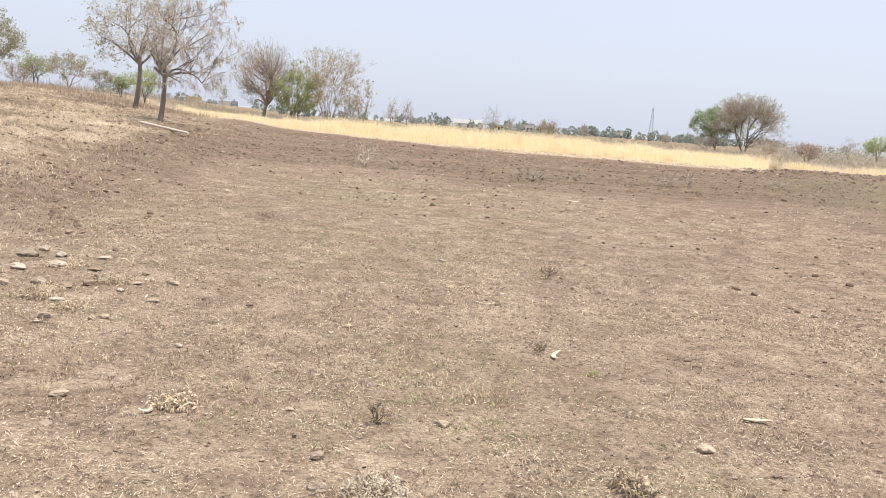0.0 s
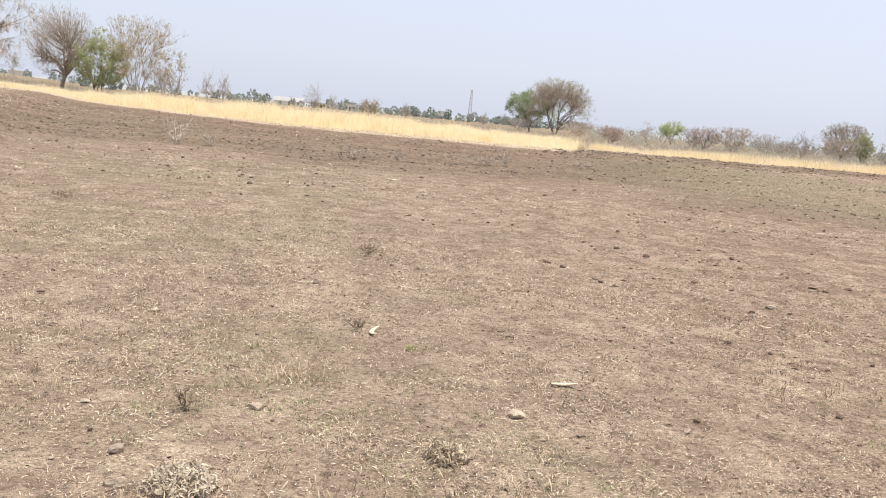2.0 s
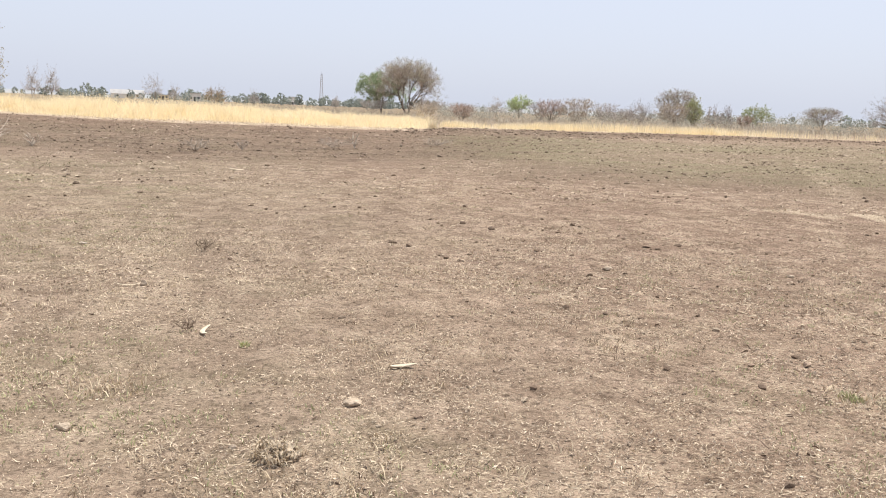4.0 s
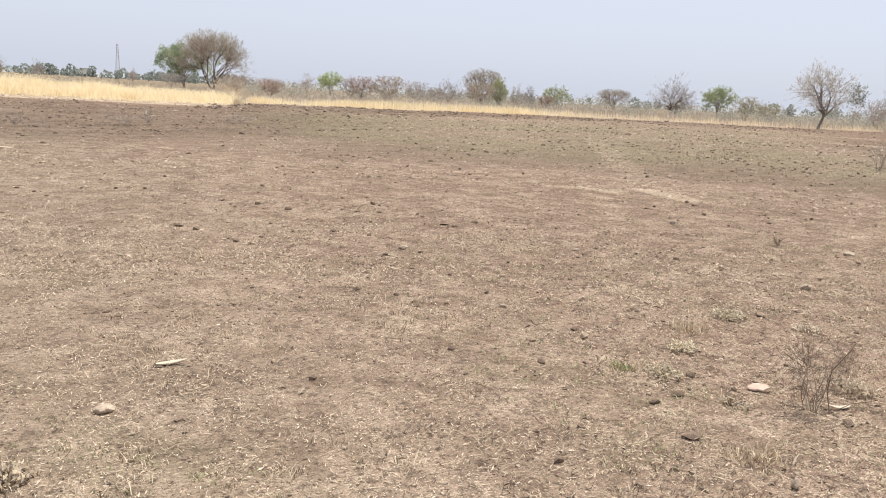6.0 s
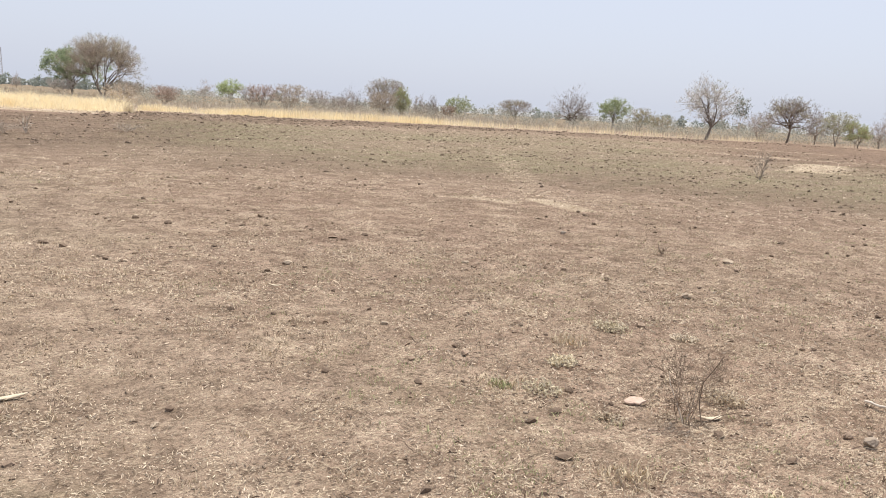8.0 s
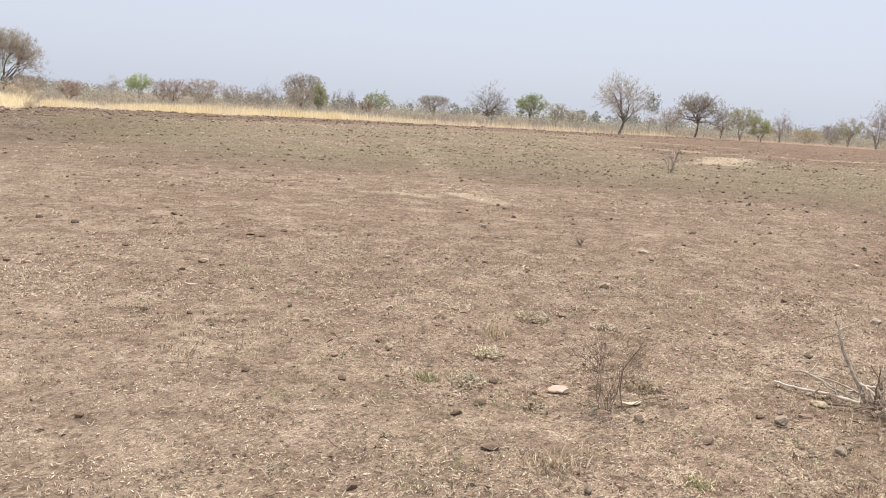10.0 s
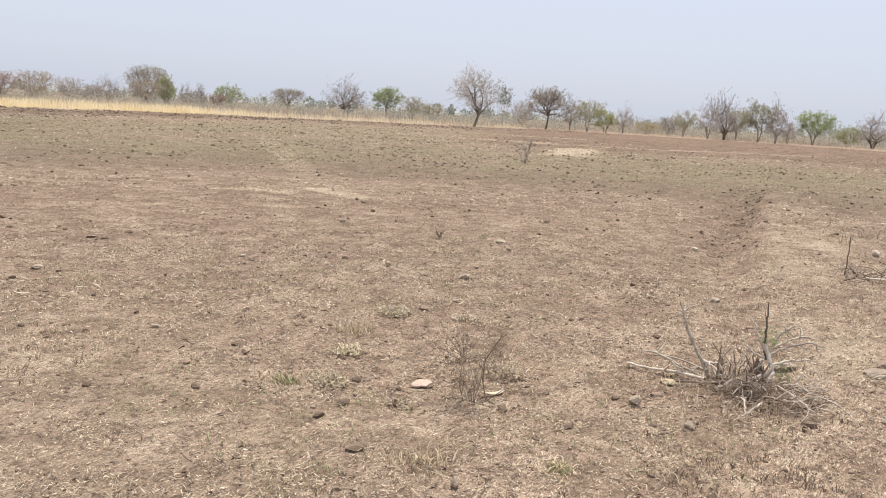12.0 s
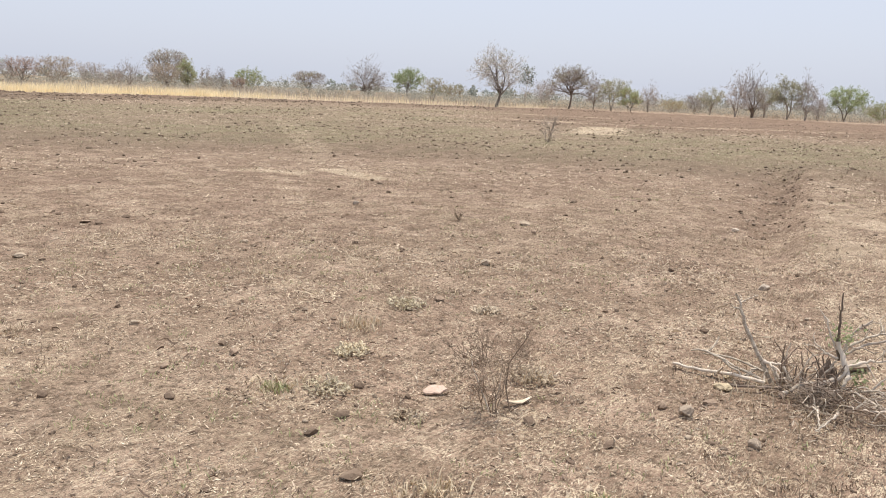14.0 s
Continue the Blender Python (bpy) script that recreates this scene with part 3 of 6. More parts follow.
def plough(x, y):
    """Freshly turned dark soil: a belt along the far side of the field and the bank, 0 to 1."""
    r, az = np.hypot(x, y), np.degrees(np.arctan2(x, y))
    belt = smooth(18.5, 24, r + 5 * (lattice(x * 0.25, y * 0.25, 3) - 0.5)) * (1 - smooth(-4, 0, field_edge(x, y)))
    belt = belt * (1 - 0.75 * smooth(22, 30, az))
    band = smooth(16.5, 18.5, r + 2 * (lattice(x * 0.3, y * 0.3, 4) - 0.5)) * (1 - smooth(21, 24, r)) * smooth(15, 30, az) * 0.62
    far = smooth(-15, -7, field_edge(x, y) + 6 * (lattice(x * 0.15, y * 0.15, 27) - 0.5)) * (1 - smooth(-1, 0.5, field_edge(x, y))) * smooth(15, 22, az) * 0.95
    corner = smooth(35, 41, r + 7 * (lattice(x * 0.12, y * 0.12, 39) - 0.5)) * smooth(52, 60, az) * (1 - smooth(-1, 0.5, field_edge(x, y))) * 0.85
    band = np.maximum(np.maximum(band, far), corner)
    v = ridge_side(x, y)
    rut = smooth(-1.15, -0.35, v + 0.7 * (lattice(x * 0.8, y * 0.8, 35) - 0.5)) * (1 - smooth(-0.10, 0.12, v + 0.14 * (lattice(x * 3, y * 3, 36) - 0.5))) * smooth(8.5, 13, x) * (1 - smooth(19.5, 22, x)) * (0.45 + 0.4 * lattice(x * 1.3, y * 1.3, 37))
    u = -0.9613 * x - 0.2756 * y - 1.2
    edge = u + 1.2 * (lattice(x * 0.4, y * 0.4, 34) - 0.5)
    rim = (0.40 + 0.45 * lattice(x * 1.4, y * 1.4, 60)) * smooth(0.5, 1.4, edge) * (1 - smooth(2.8, 3.6, edge)) * smooth(9, 12, r) * (1 - smooth(32, 44, r)) * smooth(-2, 4, y)
    return np.clip(np.maximum(np.maximum(belt, band), np.maximum(rut, rim)), 0, 1)


def ground_z(x, y):
    """Height of the ground with its clods and hollows."""
    x, y = np.asarray(x, float), np.asarray(y, float)
    r = np.hypot(x, y)
    rough = 0.6 + 1.3 * plough(x, y)
    z = 0.05 * (lattice(x * 0.6, y * 0.6, 1) - 0.5) + 0.028 * rough * (lattice(x * 2.3, y * 2.3, 2) - 0.5) + 0.022 * rough * (lattice(x * 7, y * 7, 5) - 0.5)
    z = z + 0.012 * (lattice(x * 21, y * 21, 6) - 0.5) * (1 - smooth(8, 16, r))
    u = -0.9613 * x - 0.2756 * y - 1.2
    bank = smooth(0, 3, u) * smooth(8, 14, r) * (1 - smooth(45, 60, r))
    z = z + bank * (0.22 * (lattice(x * 0.9, y * 0.9, 8) - 0.5) + 0.14 * (lattice(x * 3, y * 3, 9) - 0.5) + 0.07 * (lattice(x * 7, y * 7, 7) - 0.5))
    v = ridge_side(x, y)
    z = z - (0.05 + 0.05 * lattice(x * 1.7, y * 1.7, 28)) * np.exp(-((v + 0.36) / 0.22) ** 2) * smooth(8, 11, x) * (1 - smooth(18.5, 21, x))
    far = smooth(60, 200, r)
    return land(x, y) + z * (1 - 0.7 * far)


def near_line(x, y, pts, width):
    """1 on a line of places, falling to 0 at that width."""
    best = np.full(np.shape(x), 1e9)
    for (ax, ay), (bx, by) in zip(pts[:-1], pts[1:]):
        dx, dy = bx - ax, by - ay
        t = np.clip(((x - ax) * dx + (y - ay) * dy) / (dx * dx + dy * dy), 0, 1)
        best = np.minimum(best, np.hypot(x - ax - t * dx, y - ay - t * dy))
    return 1 - smooth(width * 0.3, width, best)


def straw_cover(x, y):
    """Share of the ground under dry straw."""
    r, az = np.hypot(x, y), np.degrees(np.arctan2(x, y))
    c = 0.31 + 0.16 * (lattice(x * 0.5, y * 0.5, 11) - 0.5) + 0.26 * (lattice(x * 2.3, y * 2.3, 12) - 0.5) + 0.18 * (lattice(x * 5, y * 5, 13) - 0.5)
    c = c * (1 - 0.75 * plough(x, y)) * (1 - 0.35 * smooth(10, 24, r))
    c = np.maximum(c, 0.40 * near_line(x, y, ((-3.2, 18), (-1.9, 14.1), (-0.8, 11.6), (0.0, 8.2), (0.3, 5.6)), 0.8) * (0.5 + lattice(x * 2, y * 2, 14)))
    c = np.maximum(c, 0.95 * near_line(x, y, ((11.1, 9.9), (10.95, 8.8)), 0.42))
    c = np.maximum(c, 0.75 * near_line(x, y, ((10.0, 10.6), (10.3, 9.9)), 0.5))
    c = np.maximum(c, 0.50 * near_line(x, y, ((11.3, 10), (13.0, 12.2), (17.0, 17.4), (21, 22.5)), 0.7) * (0.35 + 0.75 * lattice(x * 1.6, y * 1.6, 40)))
    c = np.maximum(c, 0.98 * near_line(x, y, ((28.2, 13.8), (33.0, 16.0)), 1.5) * (0.45 + 0.75 * lattice(x * 1.1, y * 1.1, 41)))
    c = np.maximum(c, 0.65 * near_line(x, y, ((34, 22), (40, 14), (47, 9)), 0.8) * (0.4 + 0.9 * lattice(x * 0.5, y * 0.5, 15)))
    c = np.maximum(c, 0.6 * near_line(x, y, ((38, 36), (46, 22)), 0.9) * (0.3 + lattice(x * 0.4, y * 0.4, 16)))
    v = ridge_side(x, y)
    c = np.maximum(c, (0.36 + 0.6 * (lattice(x * 1.5, y * 1.5, 17) - 0.4)) * smooth(0.0, 0.25, v) * (1 - 0.90 * smooth(0.6, 1.4, v + 0.8 * (lattice(x * 0.9, y * 0.9, 38) - 0.5)) * smooth(8.5, 10.5, x)) * (0.25 + 0.75 * smooth(6.5, 8.5, x)) * smooth(4, 7, x) * (1 - smooth(16, 22, x)))
    c = np.maximum(c, (0.24 + 0.5 * lattice(x * 2.2, y * 2.2, 33)) * near_line(x, y, ((13, 2.5), (9, 1.4), (7.2, 0.8)), 0.9))
    u = -0.9613 * x - 0.2756 * y - 1.2
    c = np.maximum(c, 0.92 * near_line(x, y, ((-11.2, 14.6), (-10.5, 16.4), (-10.7, 19.2), (-11.6, 21.5)), 1.3) * (0.55 + 0.6 * lattice(x * 0.8, y * 0.8, 58)))
    c = np.maximum(c, (0.48 + 1.0 * (lattice(x * 0.45, y * 0.45, 18) - 0.45)) * smooth(2.6, 3.8, u + 0.9 * (lattice(x * 0.7, y * 0.7, 59) - 0.5)) * smooth(12, 18, r))
    out = field_edge(x, y)
    c = np.maximum(c, (0.9 - 0.5 * smooth(30, 50, az)) * smooth(-0.5, 0.3, out + 1.4 * (1 - smooth(14, 17, az)) + 1.6 * (lattice(x * 0.6, y * 0.6, 19) - 0.5)) * (1 - 0.62 * smooth(5, 14, out)))
    c = c * (1 - 0.85 * smooth(16, 34, out))
    return np.clip(c, 0, 1)


def weed_cover(x, y):
    """Share of the ground under thin grey-green weeds."""
    r, az = np.hypot(x, y), np.degrees(np.arctan2(x, y))
    g = (0.10 + 0.14 * (1 - smooth(1.0, 5.0, x))) * smooth(0.42, 0.68, 0.6 * lattice(x * 0.8, y * 0.8, 21) + 0.4 * lattice(x * 2.7, y * 2.7, 43)) + 0.9 * smooth(14, 24, az) * smooth(15, 25, r + 6 * (lattice(x * 0.2, y * 0.2, 24) - 0.5)) * (1 - smooth(44, 70, r)) * np.clip(0.05 + 1.5 * lattice(x * 0.17, y * 0.17, 22) - 0.25 + 0.5 * (lattice(x * 0.8, y * 0.8, 29) - 0.5), 0.1, 1) * (1 - 0.85 * smooth(-17, -8, field_edge(x, y) + 6 * (lattice(x * 0.15, y * 0.15, 27) - 0.5)))
    g = g + 0.38 * smooth(11, 14, r) * (1 - smooth(17, 20, r)) * (1 - smooth(0, 14, az)) * smooth(-24, -14, az) * lattice(x * 0.4, y * 0.4, 23)
    g = g * (1 - 0.8 * smooth(35, 42, r + 7 * (lattice(x * 0.12, y * 0.12, 39) - 0.5)) * smooth(52, 60, az))
    g = np.maximum(g, 0.75 * smooth(14, 30, field_edge(x, y)))
    return np.clip(g, 0, 1)


def redness(x, y):
    """The soil turns redder towards the brush and the far belt."""
    near = smooth(1.0, 5.5, x + 2 * (lattice(x * 0.3, y * 0.3, 25) - 0.5)) * (1 - 0.75 * smooth(13, 22, np.hypot(x, y)))
    corner = smooth(35, 41, np.hypot(x, y)) * smooth(52, 60, np.degrees(np.arctan2(x, y))) * (1 - smooth(-1, 2, field_edge(x, y)))
    return np.clip(near + np.maximum(0.9 * smooth(-16, -8, field_edge(x, y)) * lattice(x * 0.12, y * 0.12, 26), 0.75 * corner), 0, 1)


def build_ground():
    ang = np.concatenate((np.arange(-38, 98, 0.34), np.arange(98, 322, 4.0)))
    rad = np.concatenate(([0.25], np.geomspace(0.6, 2.0, 40)[:-1], np.geomspace(2.0, 26.0, 330)[:-1], np.geomspace(26.0, 90.0, 110)[:-1], np.geomspace(90.0, 4500, 70)))
    A, R = np.meshgrid(np.radians(ang), rad)
    x, y = R * np.sin(A), R * np.cos(A)
    V = np.stack((x, y, ground_z(x, y)), -1).reshape(-1, 3)
    n = len(ang)
    idx = np.arange(len(rad) * n).reshape(len(rad), n)
    nxt = np.roll(idx, -1, axis=1)
    F = np.stack((idx[:-1], idx[1:], nxt[1:], nxt[:-1]), -1).reshape(-1, 4)[:, ::-1]
    V = np.concatenate((V, [(0, 0, float(ground_z(0, 0)))]))
    cap = np.stack((idx[0], nxt[0], np.full(n, len(V) - 1)), -1)[:, ::-1]
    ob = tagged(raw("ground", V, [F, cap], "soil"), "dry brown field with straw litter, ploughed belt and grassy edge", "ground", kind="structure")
    for name, fn in (("straw", straw_cover), ("weed", weed_cover), ("plough", plough), ("redness", redness)):
        at = ob.data.attributes.new(name, "FLOAT", "POINT")
        at.data.foreach_set("value", fn(V[:, 0], V[:, 1]).astype(np.float32))


build_ground()

# ---- trees ----


def bezier(p0, p1, p2, n):
    t = np.linspace(0, 1, n)[None, :, None]
    return (1 - t) ** 2 * p0[:, None] + 2 * t * (1 - t) * p1[:, None] + t * t * p2[:, None]


def envelope(kind, n, h, w, fork, rg):
    """Places spread through the crown, with lumps and gaps."""
    d = unit(rg.normal(0, 1, (n * 3, 3)))
    lump = 0.74 + 0.68 * (lattice(d[:, 0] * 2.6 + 9, d[:, 1] * 2.6 + d[:, 2] * 2.2, int(rg.integers(1, 999))) - 0.3)
    rho = rg.uniform(0.12, 1, n * 3) ** 0.38 * lump
    if kind == "flat":
        d = d[d[:, 2] > -0.25]
        k = len(d)
        z = h * (0.52 + 0.44 * np.sqrt(np.clip(1 - (rho[:k] * np.hypot(d[:, 0], d[:, 1])) ** 2, 0, 1))) - rg.exponential(0.17, k) * h
        P = np.stack((d[:, 0] * rho[:k] * w / 2, d[:, 1] * rho[:k] * w / 2, np.maximum(z, fork * h * 1.05)), 1)
    elif kind == "canopy":
        d = d[d[:, 2] > -0.4]
        k = len(d)
        q = rho[:k] * np.hypot(d[:, 0], d[:, 1])
        tier = np.round(rg.uniform(0, 1, k) ** 1.0 * 3) / 3
        z = h * (0.46 + 0.50 * np.sqrt(np.clip(1 - q ** 2, 0, 1)) - 0.46 * tier * (0.40 + 0.60 * q)) + rg.normal(0, 0.025 * h, k)
        P = np.stack((d[:, 0] * rho[:k] * w / 2, d[:, 1] * rho[:k] * w / 2, np.maximum(z, fork * h)), 1)
    elif kind == "dome":
        d = d[d[:, 2] > -0.92]
        rho = rg.uniform(0.25, 1, len(d)) ** 0.5 * (0.93 + 0.14 * lattice(d[:, 0] * 3 + 9, d[:, 1] * 3 + d[:, 2] * 2.5, 5))
        P = np.stack((d[:, 0] * rho * w / 2, d[:, 1] * rho * w / 2, (fork + 1) / 2 * h + d[:, 2] * rho * h * (1 - fork) / 2), 1)
    elif kind == "fan":
        d[:, 2] = np.abs(d[:, 2])
        P = np.stack((d[:, 0] * rho * w / 2, d[:, 1] * rho * w / 2, fork * h + 0.02 * h + d[:, 2] * rho * h * (0.98 - fork)), 1)
    elif kind == "broom":
        z = rg.uniform(0.15, 1, n * 3) ** 0.7
        q = rg.uniform(0, 1, n * 3) ** 0.5 * lump * (0.25 + 0.75 * np.sin(np.clip(z, 0, 1) * 2.2))
        a = rg.uniform(0, 6.283, n * 3)
        P = np.stack((np.cos(a) * q * w / 2, np.sin(a) * q * w / 2, z * h), 1)
    else:
        c = (fork + 1) / 2
        P = np.stack((d[:, 0] * rho * w / 2, d[:, 1] * rho * w / 2, c * h + d[:, 2] * rho * h * (1 - fork) / 2), 1)
    return P[:n]


KINDS = {
    # shape, fork, stems, tips, twiglets, twig radius, trunk radius, leaves a tip, leaf size, bark, twig, leaf
    "olive": ("round", 0.26, 2, 250, 5, 0.008, 0.016, 24, 0.060, "bark_grey", "twig_grey", "leaf_olive"),
    "oliveb": ("broom", 0.05, 7, 220, 6, 0.008, 0.012, 20, 0.058, "bark_grey", "twig_tan", "leaf_olive"),
    "green": ("round", 0.28, 2, 280, 4, 0.008, 0.016, 30, 0.062, "bark_dark", "twig_grey", "leaf_green"),
    "biggreen": ("round", 0.20, 2, 420, 4, 0.010, 0.018, 44, 0.070, "bark_dark", "twig_grey", "leaf_deep"),
    "palegreen": ("round", 0.22, 3, 220, 5, 0.008, 0.014, 30, 0.062, "bark_grey", "twig_pale", "leaf_pale"),
    "yellowgreen": ("round", 0.08, 3, 340, 4, 0.008, 0.014, 62, 0.048, "bark_dark", "twig_tan", "leaf_yellow"),
    "pod": ("round", 0.30, 1, 270, 6, 0.008, 0.020, 9, 0.05, "bark_stem", "twig_grey", "leaf_olive"),
    "podnear": ("round", 0.34, 1, 330, 6, 0.0060, 0.024, 0, 0.07, "bark_stem", "twig_ash", "leaf_dry"),
    "gum": ("broom", 0.30, 2, 120, 5, 0.009, 0.014, 20, 0.085, "bark_pale", "twig_pale", "leaf_gum"),
    "ball": ("dome", 0.12, 1, 1900, 8, 0.009, 0.026, 0, 0.1, "bark_grey", "twig_pale", "leaf_dry"),
    "wispy": ("broom", 0.03, 13, 520, 7, 0.009, 0.006, 9, 0.040, "bark_grey", "twig_tan", "leaf_dry"),
    "wisp": ("broom", 0.03, 3, 80, 5, 0.010, 0.008, 10, 0.07, "bark_grey", "twig_tan", "leaf_dry"),
    "bare": ("fan", 0.18, 2, 320, 9, 0.008, 0.014, 0, 0.1, "bark_grey", "twig_grey", "leaf_dry"),
    "fan": ("fan", 0.15, 2, 520, 8, 0.009, 0.030, 0, 0.1, "bark_dark", "twig_grey", "leaf_dry"),
    "tall": ("round", 0.20, 1, 620, 8, 0.009, 0.026, 1, 0.04, "bark_stem", "twig_white", "leaf_pale"),
    "thorn": ("canopy", 0.12, 2, 1350, 8, 0.012, 0.019, 6, 0.050, "bark_dark", "twig_thorn", "leaf_olive"),
    "umbrella": ("flat", 0.26, 2, 480, 8, 0.010, 0.016, 4, 0.05, "bark_dark", "twig_thorn", "leaf_olive"),
    "acacia": ("canopy", 0.28, 1, 620, 7, 0.010, 0.030, 3, 0.05, "bark_dark", "twig_thorn", "leaf_olive"),
    "greybush": ("broom", 0.05, 8, 360, 9, 0.008, 0.010, 0, 0.1, "bark_grey", "twig_grey", "leaf_dry"),
    "brownbush": ("broom", 0.05, 9, 460, 10, 0.008, 0.010, 2, 0.06, "bark_grey", "twig_brown", "leaf_dry"),
    "redbush": ("broom", 0.05, 8, 380, 10, 0.008, 0.010, 0, 0.1, "bark_dark", "twig_red", "leaf_dry"),
    "tanbush": ("round", 0.03, 8, 330, 8, 0.014, 0.010, 0, 0.1, "bark_grey", "twig_tan", "leaf_dry"),
    "strawbush": ("broom", 0.04, 9, 200, 7, 0.006, 0.008, 0, 0.1, "twig_tan", "twig_pale", "leaf_dry"),
    "shrub": ("broom", 0.04, 4, 44, 6, 0.0016, 0.009, 0, 0.016, "twig_umber", "twig_umber", "dry_leaf"),
    "fineshrub": ("broom", 0.04, 6, 120, 5, 0.0012, 0.007, 0, 0.016, "twig_umber", "twig_umber", "dry_leaf"),
    "shrubfar": ("broom", 0.04, 7, 60, 6, 0.004, 0.010, 0, 0.03, "twig_brown", "twig_brown", "dry_leaf"),
    "deadshrub": ("broom", 0.04, 7, 26, 3, 0.006, 0.016, 0, 0.03, "bark_pale", "twig_pale", "dry_leaf"),
}


def tree(name, x, y, h, w, kind, seed, label, category="", group="", shift=(0.0, 0.0)):
    """A tree or bush: stems that fork towards the places of its crown, twigs, and leaves where it has them."""
    shape, fork, stems, tips, twiglets, rt, rk, leaves, size, bark, twig, leaf = KINDS[kind]
    rg = np.random.default_rng(seed)
    ob = thing(name, x, y, label, category or ("bush" if "bush" in name or "shrub" in name else "tree"), group)
    E = envelope(shape, tips, h, w, fork - 0.13 if kind == "podnear" else fork, rg)
    wide = np.percentile(np.hypot(E[:, 0], E[:, 1]), 95)
    E[:, :2] = E[:, :2] * (w * 0.49 / wide) + shift
    low = h * min(fork - 0.13 if kind == "podnear" else fork, 0.3)
    E[:, 2] = low + (E[:, 2] - low) * (h * 0.95 - low) / max(np.percentile(E[:, 2], 98) - low, 0.05)
    k1 = min(max(stems * 2, min(tips, 420) // 28), len(E) // 2)
    k2 = min(max(k1 * 2, tips // 6), len(E))
    C1 = E[rg.choice(len(E), k1, replace=False)]
    C2 = E[rg.choice(len(E), k2, replace=False)]
    # stems from the foot to the forks
    a = rg.uniform(0, 6.283) + np.arange(stems) * 6.283 / stems + rg.normal(0, 0.3, stems)
    spread = (0.02 if stems <= 2 else 0.05) * w
    foot = np.stack((np.cos(a) * spread, np.sin(a) * spread, np.full(stems, -0.04 * h)), 1)
    top = np.stack((np.cos(a) * w * 0.07, np.sin(a) * w * 0.07, h * (fork + 0.06) * rg.uniform(0.8, 1.25, stems)), 1)
    lean = rg.normal(0, 0.05, 2) * h * (1 if shape == "flat" else 0.5)
    top[:, :2] += lean
    if stems <= 2:
        foot[:] = (0, 0, -0.03 * h)
    radius = rk * h
    mid = (foot + top) / 2 + rg.normal(0, 0.03 * h * max(fork, 0.08) * 4, (stems, 3)) * (1, 1, 0)
    S = bezier(foot, mid, top, 7)
    wood = [tubes(S, radius * np.linspace(1.15, 0.75, 7)[None] * rg.uniform(0.75, 1.0, (stems, 1)), 7)]
    # limbs
    own = np.argmin(np.linalg.norm((C1[:, None, :2] - top[None, :, :2]), axis=2) + rg.uniform(0, 0.15 * w, (k1, stems)), 1)
    s1 = S[own, rg.integers(5 if stems == 1 else 3, 7, k1)] if stems <= 2 else top[own]
    end1 = s1 + (C1 - s1) * 0.62
    ctrl = (s1 + end1) / 2 + rg.normal(0, 0.105, (k1, 3)) * (w, w, h * 0.6)
    ctrl[:, 2] += 0.10 * h * (1 if shape != "flat" else -0.2)
    L1 = bezier(s1, ctrl, end1, 7)
    r1 = np.maximum(radius * 0.52, rt * 2)
    wood.append(tubes(L1, np.linspace(r1, max(r1 * 0.28, rt * 1.4), 7)[None].repeat(k1, 0), 5))
    # boughs
    own2 = np.argmin(np.linalg.norm(C2[:, None] - end1[None], axis=2), 1)
    along = rg.integers(3, 7, k2)
    s2 = L1[own2, along]
    end2 = s2 + (C2 - s2) * 0.8
    L2 = bezier(s2, (s2 + end2) / 2 + rg.normal(0, 0.035, (k2, 3)) * (w, w, h), end2, 5)
    r2 = max(r1 * 0.27, rt * 1.3)
    wood.append(tubes(L2, np.linspace(r2, max(r2 * 0.45, rt), 5)[None].repeat(k2, 0), 3))
    V, F = joined(wood)
    part("trunk", V, F, bark, ob)
    # twigs
    own3 = np.argmin(np.linalg.norm(E[:, None] - end2[None], axis=2), 1)
    s3 = L2[own3, rg.integers(1, 5, len(E))]
    L3 = bezier(s3, (s3 + E) / 2 + rg.normal(0, 0.03, (len(E), 3)) * (w, w, h), E, 3)
    if math.hypot(x, y) > 60:
        fine = [ribbons(L3[:, 0], L3[:, 1], rt * 2.4, rg), ribbons(L3[:, 1], L3[:, 2], rt * 2.0, rg)]
    else:
        fine = [tubes(L3, np.linspace(rt * 1.1, rt * 0.7, 3)[None].repeat(len(E), 0), 3)]
    n = len(E) * twiglets
    base = L3[np.repeat(np.arange(len(E)), twiglets), rg.integers(1, 3, n)]
    out = unit(base - np.array([0, 0, h * max(fork, 0.15)]) + 1e-6)
    sway = -0.25 if kind in ("pod", "podnear") else 0.35
    tw = unit(out * 0.7 + unit(rg.normal(0, 1, (n, 3))) * (0.45 if kind == "ball" else 0.85) + np.array([0, 0, sway]))
    reach = (rg.uniform(0.025, 0.068, n) * max(h, w) * (0.5 if kind == "ball" else 1))[:, None]
    end = base + tw * reach
    kink = base + tw * reach * 0.5 + rg.normal(0, 0.18, (n, 3)) * reach
    if h < 1 or kind in ("pod", "podnear"):
        fine.append(tubes(np.stack((base, kink, end), 1), np.array([rt * 0.75, rt * 0.6, rt * 0.35])[None].repeat(n, 0), 3))
    else:
        fine.append(ribbons(base, end, rt * 1.9, rg))
    V, F = joined(fine)
    tagged(part("branchwork", V, F, twig, ob), kind="stuff")
